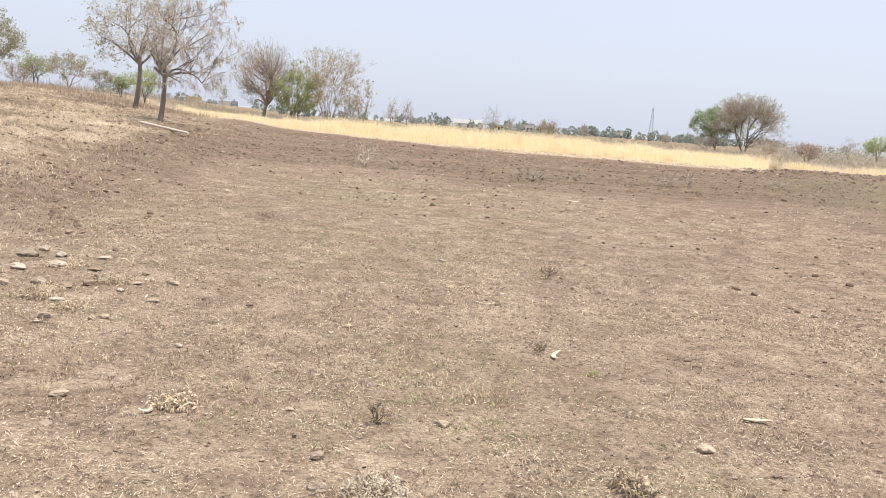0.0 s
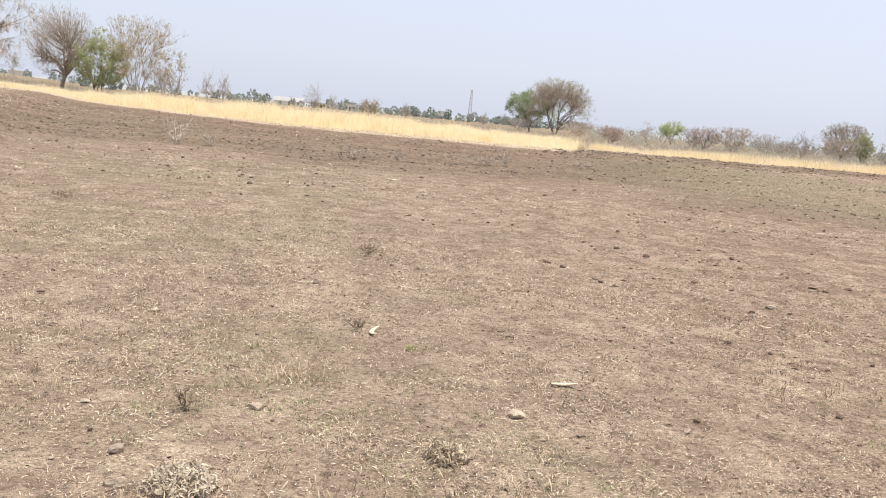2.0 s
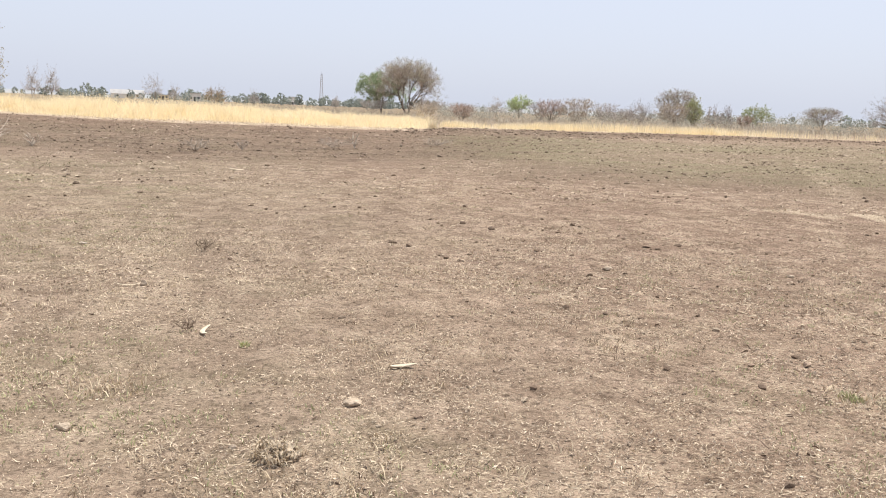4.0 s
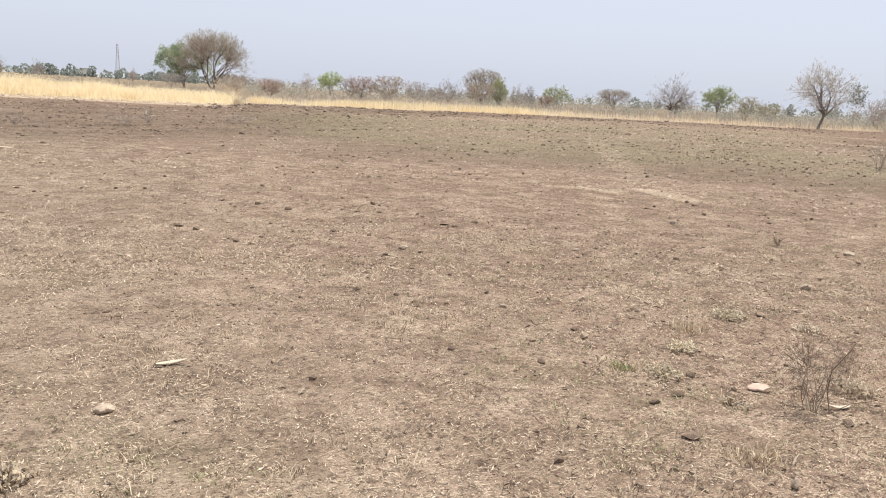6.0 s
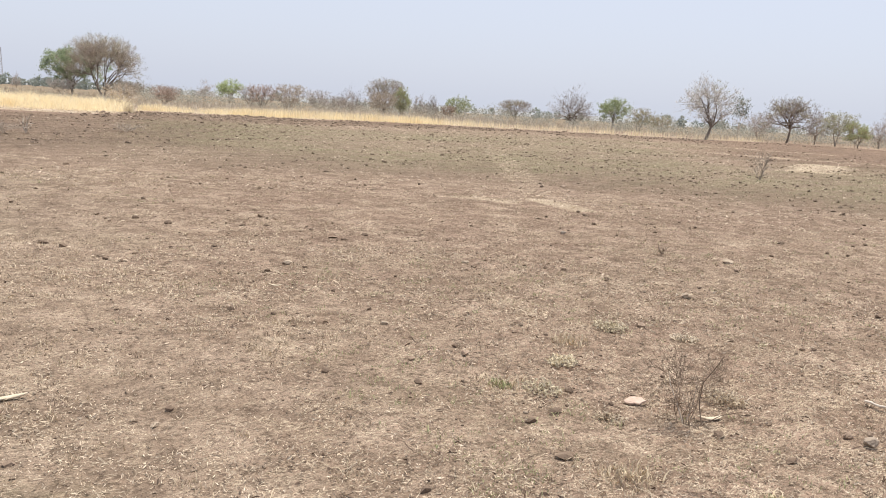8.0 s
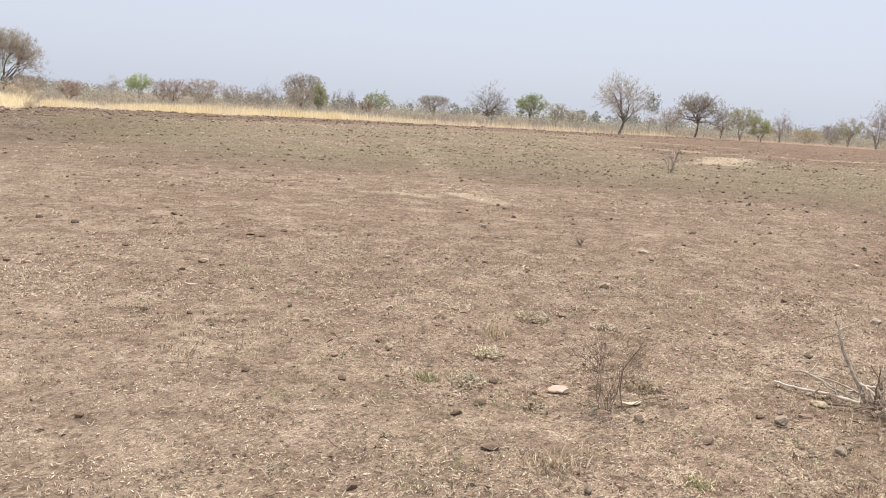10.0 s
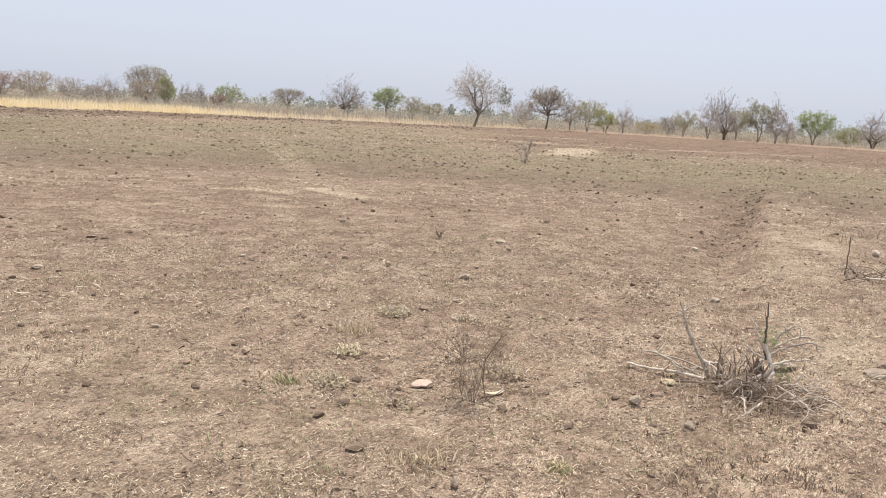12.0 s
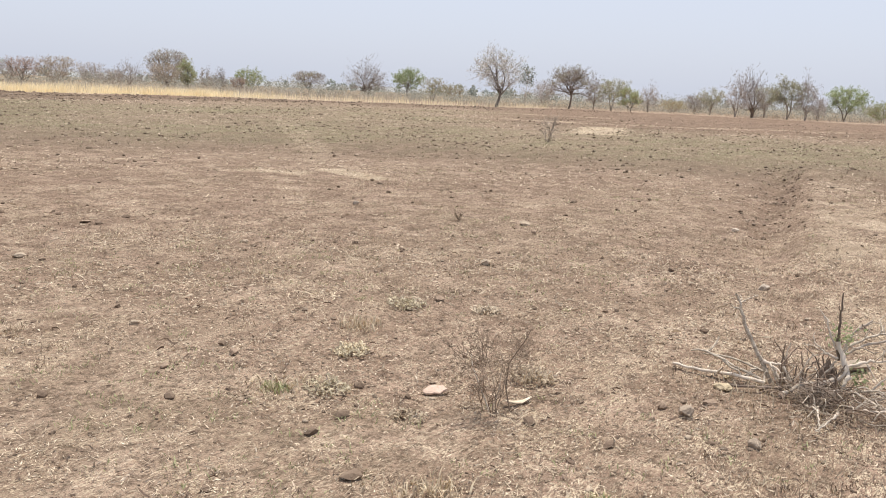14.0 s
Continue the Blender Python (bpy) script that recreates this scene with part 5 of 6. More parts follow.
    stuff("bank_stubble", V, F, "straw", "short pale stubble on the stony bank", "grass")
    P = scatter(-37, -10, 9, 42, 17000, rg, lambda x, y: smooth(-0.6, 0.8, -0.9613 * x - 0.2756 * y - 1.2) * np.clip(2.6 * lattice(x * 0.6, y * 0.6, 49) - 1.0, 0.03, 1), 0.7)
    V, F = blades(P, rg.uniform(0.015, 0.075, len(P)) * (0.6 + 0.6 * smooth(14, 24, np.hypot(P[:, 0], P[:, 1]))), rg.uniform(0.005, 0.013, len(P)), np.full(len(P), 1.8), rg)
    stuff("bank_weeds", V, F, "bank_weed", "dead brown weeds on the slope of the bank", "weeds")
    # brown scrub behind the tall grass
    P = scatter(-34, 16, 62, 120, 16000, rg, lambda x, y: np.clip(2 * lattice(x * 0.15, y * 0.15, 47) - 0.6, 0.02, 1) * smooth(8, 14, field_edge(x, y)))
    V, F = blades(P, rg.uniform(0.3, 1.0, len(P)), rg.uniform(0.012, 0.03, len(P)), np.full(len(P), 0.6), rg)
    stuff("far_scrub", V, F, "scrub", "low brown scrub behind the tall grass", "scrub")


tall_grass()


# ---- litter, tufts and clods on the field ----
def heaps(x, y):
    """Where the litter gathers: loose drifts a hand to a step wide, with bare soil between, 0 to 1."""
    d = 0.55 * lattice(x * 1.6, y * 1.6, 51) + 0.45 * lattice(x * 5.2, y * 5.2, 56)
    return smooth(0.40, 0.68, d + 0.30 * (straw_cover(x, y) - 0.3))


def litter():
    rg = np.random.default_rng(22)
    drift = lambda x, y: np.clip(0.30 + 0.8 * heaps(x, y), 0, 1)
    P = np.concatenate((scatter(100, 320, 0.5, 6.0, 1500, rg, drift, 0.8), scatter(-40, 100, 1.4, 7.5, 34000, rg, drift, 1.0)))
    n = len(P)
    V, F = curls(P, rg.gamma(2.4, 0.0048, n) + 0.008, rg.uniform(0.0018, 0.0042, n), rg, 0.26)
    stuff("straw_litter", V, F, "litter", "broken pale straw and curled leaf scraps on dry soil", "straw")
    # fine chaff: folded scraps no larger than a fingernail, lying loose
    P = scatter(-40, 100, 1.5, 9.5, 110000, rg, lambda x, y: np.clip(0.25 + 0.9 * heaps(x, y), 0, 1), 1.0)
    n = len(P)
    S = (rg.gamma(3.0, 0.0007, n) + 0.0016) * (0.7 + 0.09 * np.hypot(P[:, 0], P[:, 1]))
    V, F = flakes(P + np.array([0, 0, 1.0]) * (S * rg.uniform(0.2, 1.1, n))[:, None], S, rg, 4.2)
    stuff("chaff", V, F, "chaff", "fine broken chaff and leaf scraps over the soil", "litter", False)
    P = scatter(-40, 100, 1.6, 11, 11000, rg, lambda x, y: np.clip(0.20 + 0.80 * redness(x, y), 0, 1) * np.clip(0.2 + heaps(x, y), 0, 1), 1.0)
    n = len(P)
    V, F = curls(P, rg.gamma(2.0, 0.010, n) + 0.008, rg.uniform(0.003, 0.007, n), rg, 0.25, 0.008)
    stuff("dead_bits", V, F, "twig_dark", "dark brown bits of dead stalk on the soil", "litter")
    P = np.concatenate((scatter(100, 320, 6.0, 13, 600, rg, drift, 0.8), scatter(-40, 100, 6.6, 16, 30000, rg, drift, 1.0)))
    n = len(P)
    V, F = curls(P, rg.gamma(2.4, 0.011, n) + 0.012, rg.uniform(0.0035, 0.0075, n), rg, 0.24, 0.015)
    stuff("straw_litter", V, F, "litter", "broken pale straw scattered further out on dry soil", "straw")
    P = scatter(-37, 97, 1.7, 10, 9000, rg, lambda x, y: np.clip(heaps(x, y), 0.05, 1), 1.0)
    n = len(P)
    V, F = strands(P, rg.gamma(1.8, 0.020, n) + 0.025, rg.uniform(0.0014, 0.0030, n), rg, 0.014)
    stuff("long_straw", V, F, "litter", "long bent straws lying over the soil", "straw")
    P = scatter(-37, 97, 14, 46, 14000, rg, lambda x, y: np.clip(1.2 * straw_cover(x, y) + 0.8 * (lattice(x * 2, y * 2, 52) - 0.5), 0.03, 1) * (1 - 0.7 * plough(x, y)) * (1 - 0.7 * weed_cover(x, y)), 0.8)
    n = len(P)
    far = 1 + 0.9 * smooth(20, 40, np.hypot(P[:, 0], P[:, 1]))
    V, F = curls(P, (rg.gamma(2.4, 0.016, n) + 0.02) * far, rg.uniform(0.006, 0.013, n) * far, rg, 0.2, 0.012)
    stuff("straw_litter", V, F, "chaff", "broken pale straw far out on the field", "straw")


def rosettes(P, rg, count, h0, h1, w0, w1, spread, lean):
    """Many small tufts: count blades round each place."""
    B = np.repeat(P, count, axis=0)
    n = len(B)
    a, q = rg.uniform(0, 6.283, n), rg.uniform(0, 1, n) ** 0.7
    s = np.repeat(rg.uniform(0.5, 1.3, len(P)), count)
    B = B + np.stack((np.cos(a) * q * spread * s, np.sin(a) * q * spread * s, np.zeros(n)), 1)
    return blades(B, rg.uniform(h0, h1, n) * s, rg.uniform(w0, w1, n), np.full(n, lean), rg)


def tufts():
    rg = np.random.default_rng(23)
    some = lambda x, y: np.clip(2.4 * lattice(x * 1.1, y * 1.1, 61) - 0.9, 0.02, 1)
    V, F = rosettes(scatter(-37, 97, 1.9, 15, 1700, rg, some), rg, 13, 0.015, 0.055, 0.003, 0.006, 0.07, 1.3)
    stuff("dry_tufts", V, F, "straw", "low bleached grass tufts on the soil", "grass")
    # darker dead tufts, thickest where the brush lies
    right = lambda x, y: some(x, y) * (0.25 + 0.75 * smooth(38, 66, np.degrees(np.arctan2(x, y))))
    V, F = rosettes(scatter(-37, 97, 1.9, 7.5, 700, rg, right), rg, 12, 0.010, 0.042, 0.003, 0.006, 0.05, 1.0)
    stuff("dead_tufts", V, F, "dead_tuft", "low dead brown tufts on the soil", "grass")
    # standing dead weeds on the lee of the ridge
    lee = lambda x, y: smooth(0.5, 1.3, ridge_side(x, y)) * np.clip(2.2 * lattice(x * 0.9, y * 0.9, 62) - 0.7, 0.05, 1)
    V, F = rosettes(scatter(64, 92, 8.5, 19, 240, rg, lee), rg, 9, 0.020, 0.110, 0.004, 0.009, 0.09, 0.9)
    stuff("dead_weeds", V, F, "dead_tuft", "standing dead brown weeds on the lee of the ridge", "weeds")
    green = lambda x, y: np.clip(3.0 * lattice(x * 0.8, y * 0.8, 21) - 1.7, 0.01, 1) * (0.35 + 0.65 * (1 - smooth(1.5, 5.5, x)))
    V, F = rosettes(scatter(-37, 97, 2.0, 16, 1000, rg, green), rg, 14, 0.010, 0.032, 0.003, 0.007, 0.09, 1.4)
    stuff("green_sprouts", V, F, "sprout", "thin grey-green sprouts on the soil", "weeds")
    far = lambda x, y: weed_cover(x, y)
    P = scatter(-20, 97, 16, 55, 16000, rg, far, 0.9)
    n = len(P)
    V, F = blades(P, rg.uniform(0.02, 0.055, n), rg.uniform(0.010, 0.026, n), np.full(n, 2.2), rg)
    stuff("weed_mat", V, F, "weed", "thin olive weeds over the far part of the field", "weeds")


def clods():
    rg = np.random.default_rng(24)
    sets = [
        (scatter(-37, 97, 1.8, 9, 15000, rg, lambda x, y: np.clip(1.6 * lattice(x * 2.2, y * 2.2, 71) - 0.3, 0.05, 1)), 0.003, 0.013),
        (scatter(-37, 97, 5, 24, 2600, rg, None, 0.8), 0.008, 0.024),
        (scatter(-37, 97, 14, 66, 9000, rg, lambda x, y: np.clip(plough(x, y), 0.4, 1) * (field_edge(x, y) < 0.5) * np.clip(1.9 * lattice(x * 0.7, y * 0.7, 72) - 0.5, 0.05, 1), 0.7), 0.013, 0.050),
        (scatter(-26, 30, 21, 50, 4600, rg, lambda x, y: plough(x, y) * (1 - smooth(10, 28, np.degrees(np.arctan2(x, y)))) * (field_edge(x, y) < 0) * np.clip(1.6 * lattice(x * 0.5, y * 0.5, 75) - 0.25, 0.1, 1), 1.0), 0.012, 0.055),
        (scatter(15, 66, 38, 80, 3600, rg, lambda x, y: smooth(-16, -6, field_edge(x, y)) * (field_edge(x, y) < 0.3) * np.clip(2 * lattice(x * 0.5, y * 0.5, 76) - 0.4, 0.05, 1), 1.0), 0.020, 0.100),
        (scatter(14, 97, 17, 48, 4200, rg, lambda x, y: weed_cover(x, y) * np.clip(2 * lattice(x * 0.6, y * 0.6, 80) - 0.4, 0.1, 1), 0.9), 0.016, 0.060),
        (scatter(-37, -13, 9, 42, 2400, rg, lambda x, y: smooth(0.2, 2.5, -0.9613 * x - 0.2756 * y - 1.2) * np.clip(1.9 * lattice(x * 0.8, y * 0.8, 73) - 0.5, 0.05, 1), 0.6), 0.012, 0.055),
        (scatter(70, 86, 6, 22, 380, rg, lambda x, y: np.exp(-((ridge_side(x, y) + 0.45) / 0.35) ** 2) * smooth(9, 13, x)), 0.008, 0.034),
        (scatter(56, 86, 5, 17, 1300, rg, lambda x, y: np.clip(2 * lattice(x * 1.4, y * 1.4, 74) - 0.6, 0.05, 1)), 0.005, 0.020),
    ]
    pieces = []
    for P, s0, s1 in sets:
        s = s0 + (s1 - s0) * rg.uniform(0, 1, len(P)) ** 3.4
        big = s > (0.022 if s1 < 0.045 else 0.040)
        pieces.append(lumps(P[big], s[big], rg, 0.75))
        pieces.append(lumps(P[~big], s[~big], rg, 0.75, True))
    V, F = joined(pieces)
    stuff("soil_clods", V, F, "clod", "dry brown clods and crumbs of soil", "clods", False)
    P = scatter(20, 97, 3, 16, 330, rg, lambda x, y: (0.15 + 0.85 * redness(x, y)) * np.clip(2 * lattice(x * 0.9, y * 0.9, 77) - 0.5, 0.05, 1), 0.8)
    P = np.concatenate((P, scatter(70, 84, 9, 21, 130, rg, lambda x, y: np.exp(-((ridge_side(x, y) + 0.16) / 0.13) ** 2) * smooth(9, 15, x))))
    far = scatter(-34, 97, 8, 58, 1500, rg, lambda x, y: (field_edge(x, y) < 0) * np.clip(1.9 * lattice(x * 0.35, y * 0.35, 78) - 0.4, 0.08, 1), 0.75)
    near = scatter(-37, 97, 2.2, 8, 130, rg, lambda x, y: np.clip(1.8 * lattice(x * 0.9, y * 0.9, 79) - 0.5, 0.1, 1), 0.6)
    r = np.hypot(far[:, 0], far[:, 1])
    pieces = [lumps(P, 0.009 + 0.030 * rg.uniform(0, 1, len(P)) ** 2.5, rg, 0.8), lumps(near, 0.006 + 0.018 * rg.uniform(0, 1, len(near)) ** 2.5, rg, 0.8)]
    pieces.append(lumps(far, (0.012 + 0.055 * rg.uniform(0, 1, len(far)) ** 3.4) * (0.7 + 0.5 * smooth(14, 40, r)), rg, 0.85))
    V, F = joined(pieces)
    stuff("dark_clods", V, F, "clod_dark", "dark brown clods strewn over the field", "clods", False)
    P = scatter(-37, 97, 2, 16, 420, rg)
    V, F = lumps(P, 0.006 + 0.014 * rg.uniform(0, 1, len(P)) ** 2, rg)
    stuff("pebbles", V, F, "stone_tan", "small pale pebbles strewn over the field", "pebbles")


litter()
tufts()
clods()

# ---- stones ----
SPHERE = bmesh.new()
bmesh.ops.create_icosphere(SPHERE, subdivisions=3, radius=1.0)
SPHERE_V = np.array([v.co[:] for v in SPHERE.verts])
SPHERE_F = np.array([[v.index for v in f.verts] for f in SPHERE.faces])
SPHERE.free()
stone_count = [0]


def stone(x, y, w, h, tone, label):
    """A worn field stone, a little sunk in the soil, with a few blunt facets."""
    stone_count[0] += 1
    rg = np.random.default_rng(300 + stone_count[0])
    V = SPHERE_V.copy()
    for _ in range(10):
        d, cut = unit(rg.normal(0, 1, 3)), rg.uniform(0.56, 0.9)
        over = np.maximum(V @ d - cut, 0)
        V = V - over[:, None] * d
    V = V * (1 + 0.26 * (lattice(V[:, 0] * 2.6 + 7, V[:, 1] * 2.6 + V[:, 2] * 2, stone_count[0]) - 0.5) + 0.10 * (lattice(V[:, 0] * 7 + 7, V[:, 1] * 7 + V[:, 2] * 6, stone_count[0] + 50) - 0.5))[:, None]
    w, h = w * 0.94, h * 0.80
    V = V * (w / 2 * 1.22, w / 2 * rg.uniform(0.6, 0.95), h / 2 * 1.2)
    ob = raw("stone", V, SPHERE_F, "stone_" + tone, False)
    ob.matrix_world = pose(x, y, float(ground_z(x, y)) + h * 0.34, rg.uniform(-8, 8), rg.uniform(-8, 8), rg.uniform(-40, 40))
    return tagged(ob, label, "stone", "field stones")


stone(0.26, 6.55, 0.071, 0.061, "tan", "rounded tan stone on dry straw")
stone(0.06, 3.62, 0.079, 0.046, "tan", "smooth tan stone with a shaded underside")
stone(-0.46, 3.06, 0.093, 0.049, "grey", "dark grey rounded stone on bare soil")
stone(-0.38, 2.76, 0.091, 0.046, "tan", "flat brown stone on bare soil")
stone(-1.78, 4.54, 0.063, 0.040, "pale", "small pale stone on dry soil")
stone(1.42, 3.61, 0.094, 0.050, "tan", "flat pale brown stone in short grass")
stone(-0.45, 8.66, 0.079, 0.039, "pale", "small pale stone beside the trodden track")
stone(0.99, 7.69, 0.047, 0.035, "dark", "small dark stone on the soil")
stone(-1.77, 5.87, 0.072, 0.039, "dark", "small dark brown stone")
stone(-3.00, 6.55, 0.078, 0.045, "grey", "small grey stone lying on dry soil")
stone(-1.95, 3.44, 0.087, 0.044, "tan", "rounded brown stone on bare soil")
stone(-1.79, 3.07, 0.068, 0.031, "grey", "grey stone half sunk in soil")
stone(-4.10, 6.32, 0.150, 0.070, "pale", "pale flat stone of a scattered heap")
stone(-4.63, 8.04, 0.115, 0.060, "dark", "brown stone lying behind a scattered heap")
stone(-3.69, 7.08, 0.140, 0.045, "pale", "flat pale stone of a scattered heap")
stone(-3.37, 5.86, 0.155, 0.060, "dark", "dark flat stone of a scattered heap")
stone(-3.18, 5.43, 0.125, 0.040, "pale", "flat pale stone beside dry stalks")
stone(-2.93, 4.77, 0.050, 0.030, "pale", "tiny pale stone beside a grey stone")
stone(-3.29, 6.23, 0.070, 0.055, "dark", "small dark stone of a scattered heap")
stone(-2.51, 5.68, 0.110, 0.040, "tan", "flat brown stone sunk in the soil")
stone(-2.64, 4.98, 0.075, 0.040, "tan", "tan stone lying by a straw")
stone(-4.39, 6.92, 0.202, 0.088, "grey", "grey stone of a scattered heap")
stone(-4.36, 7.15, 0.128, 0.077, "pale", "pale stone of a scattered heap")
stone(-4.09, 7.00, 0.162, 0.056, "pale", "flat pale stone of a scattered heap")
stone(-3.88, 6.55, 0.177, 0.071, "pale", "pale stone of a scattered heap")
stone(-3.51, 6.58, 0.115, 0.052, "dark", "dark brown stone of a scattered heap")
stone(-3.24, 6.00, 0.117, 0.080, "dark", "rounded brown stone of a scattered heap")
stone(-2.91, 5.91, 0.072, 0.041, "pale", "small pale stone of a scattered heap")
stone(-2.64, 6.34, 0.150, 0.048, "tan", "flat sunken stone on bare soil")
stone(-2.92, 6.21, 0.128, 0.037, "tan", "flat sunken stone on bare soil")
stone(-2.96, 4.91, 0.101, 0.055, "grey", "grey stone beside dry stalks")
stone(-2.56, 5.03, 0.072, 0.045, "tan", "brown stone lying by a straw")
stone(-3.82, 5.71, 0.097, 0.075, "tan", "brown stone of a scattered heap")
stone(-3.60, 5.87, 0.140, 0.065, "grey", "grey stone of a scattered heap")
stone(-0.76, 3.62, 0.057, 0.025, "tan", "flat brown stone on bare soil")
stone(0.80, 3.23, 0.039, 0.025, "grey", "small grey stone lying on dry soil")
stone(1.70, 3.36, 0.054, 0.024, "dark", "small dark stone on bare soil")
stone(-0.85, 5.44, 0.061, 0.039, "tan", "small brown stone lying on dry soil")
stone(4.65, 6.80, 0.107, 0.048, "tan", "low tan stone on bare soil")
stone(5.78, 7.88, 0.140, 0.035, "dark", "dark flat clod on the soil")
stone(3.99, 3.77, 0.056, 0.028, "dark", "small dark stone lying on dry soil")
stone(4.38, 3.73, 0.091, 0.037, "dark", "dark clod on the soil")
stone(7.29, 4.11, 0.132, 0.066, "tan", "brown stone on stony ground")
stone(9.24, 4.95, 0.125, 0.070, "tan", "brown stone on stony ground")
stone(8.93, 4.64, 0.080, 0.047, "dark", "small dark stone lying on dry soil")
stone(8.83, 7.14, 0.092, 0.069, "pale", "small pale stone lying on dry soil")
stone(6.37, 6.17, 0.071, 0.042, "tan", "small tan stone lying on dry soil")
stone(2.33, 3.51, 0.052, 0.026, "tan", "small tan stone lying on dry soil")
stone(11.00, 3.20, 0.102, 0.058, "white", "pale flat stone by the field edge")
stone(8.30, 2.10, 0.105, 0.068, "pale", "pale rounded stone by the dead branches")
stone(5.30, 1.58, 0.076, 0.076, "grey", "grey upright stone beside dead branches")
stone(5.18, 1.23, 0.072, 0.060, "grey", "grey rounded stone beside dead branches")
stone(6.10, 3.67, 0.079, 0.031, "dark", "flat dark stone lying on dry soil")
stone(5.99, 1.62, 0.080, 0.036, "straw", "yellowish stone among dead branches")
stone(6.98, 0.38, 0.180, 0.070, "dark", "dark flat stone by the field edge")
stone(7.20, 0.60, 0.210, 0.095, "dark", "large dark grey stone by the field edge")
stone(7.02, 0.62, 0.200, 0.060, "grey", "broad flat grey stone by the field edge")
stone(5.80, 1.58, 0.100, 0.040, "straw", "flat yellowish stone under dead branches")
stone(5.36, 1.72, 0.060, 0.045, "dark", "small dark clod beside dead branches")
stone(5.55, 1.55, 0.080, 0.030, "dark", "flat dark clod beside dead branches")
stone(5.48, 1.66, 0.045, 0.030, "dark", "small dark clod beside dead branches")
stone(6.65, 1.13, 0.237, 0.071, "grey", "flat grey stone behind the dead branches")
stone(11.45, 1.27, 0.102, 0.117, "white", "pale upright stone among dry stalks")
stone(4.91, 0.93, 0.039, 0.028, "dark", "small dark clod lying on dry soil")
stone(3.83, 1.75, 0.060, 0.065, "tan", "brown stone in a dry tuft")
stone(4.28, 4.53, 0.065, 0.032, "tan", "small tan stone lying on dry soil")


# ---- bleached husks and shards ----
def strip(name, x, y, length, width, curl, turn, label, category, material="bleached"):
    """A curled strip with thickness that lies on the soil."""
    n, k = 13, 8
    t = np.linspace(-0.5, 0.5, n)
    ang = t * curl
    cx = np.where(abs(curl) > 0.05, np.sin(ang) / max(abs(curl), 0.05), t) * length
    cy = np.where(abs(curl) > 0.05, (1 - np.cos(ang)) / max(abs(curl), 0.05), 0) * length
    P = np.stack((cx, cy, 0.012 + 0.012 * (2 * t) ** 2), 1)
    half = width / 2 * np.sqrt(np.clip(1 - (2 * t) ** 2 * 0.93, 0, 1))
    a = np.arange(k) * 2 * math.pi / k
    nrm = np.stack((-np.sin(ang), np.cos(ang), np.zeros(n)), 1)
    V = P[:, None] + half[:, None, None] * np.cos(a)[None, :, None] * nrm[:, None] + np.array([0, 0, 1.0]) * (half[:, None] * 0.38 * np.sin(a)[None])[:, :, None]
    i = np.arange(n * k).reshape(n, k)
    j = np.roll(i, -1, 1)
    F = np.stack((i[:-1], j[:-1], j[1:], i[1:]), -1).reshape(-1, 4)
    ob = raw(name, V.reshape(-1, 3), F, material)
    ob.matrix_world = pose(x, y, float(ground_z(x, y)), 6, 4, turn)
    return tagged(ob, label, category)


strip("bark_strip", 1.83, 4.17, 0.18, 0.050, 1.4, 175, "pale bleached bark strip lying on short grass", "bark")
strip("bark_strip", 4.96, 2.28, 0.17, 0.030, -0.8, -20, "curved bleached bark strip under a dry shrub", "bark")
strip("curled_husk", -1.42, 3.36, 0.11, 0.026, 2.6, 70, "pale curled husk beside a dry tuft", "husk")
strip("curled_husk", 0.70, 5.12, 0.19, 0.036, 2.0, 262, "pale curved husk beside dead twigs", "husk")
strip("bent_stick", 0.14, 6.50, 0.22, 0.014, 1.2, 10, "thin bent pale stick on the trodden track", "stick")
strip("bark_strip", 4.10, 5.92, 0.11, 0.022, 0.3, -30, "short pale bark chip on the soil", "bark")
strip("bark_strip", 1.55, 17.0, 0.30, 0.07, 0.6, 10, "pale husk lying on ploughed soil", "husk")


def shard(x, y):
    """A flat pale shard tilted on its edge."""
    rg = np.random.default_rng(9)
    a = np.arange(14) * 2 * math.pi / 14
    r = 1 + 0.10 * rg.normal(0, 1, 14)
    out = np.stack((np.cos(a) * 0.060 * r, np.sin(a) * 0.036 * r), 1)
    V = np.concatenate([np.column_stack((out * s, np.full(14, z))) for s, z in ((0.93, 0), (1, 0.003), (1, 0.008), (0.94, 0.011))])
    i = np.arange(56).reshape(4, 14)
    j = np.roll(i, -1, 1)
    F = np.stack((i[:-1], j[:-1], j[1:], i[1:]), -1).reshape(-1, 4)
    V = np.concatenate((V, [(0, 0, 0.013), (0, 0, 0)]))
    caps = np.concatenate((np.stack((i[3], j[3], np.full(14, 56)), 1), np.stack((j[0], i[0], np.full(14, 57)), 1)))
    ob = raw("pale_shard", V, [F, caps], "shard", False)
    ob.matrix_world = pose(x, y, float(ground_z(x, y)) + 0.016, 14, -8, -30)
    tagged(ob, "flat pale stone shard tilted on the soil", "shard")


shard(4.80, 2.68)

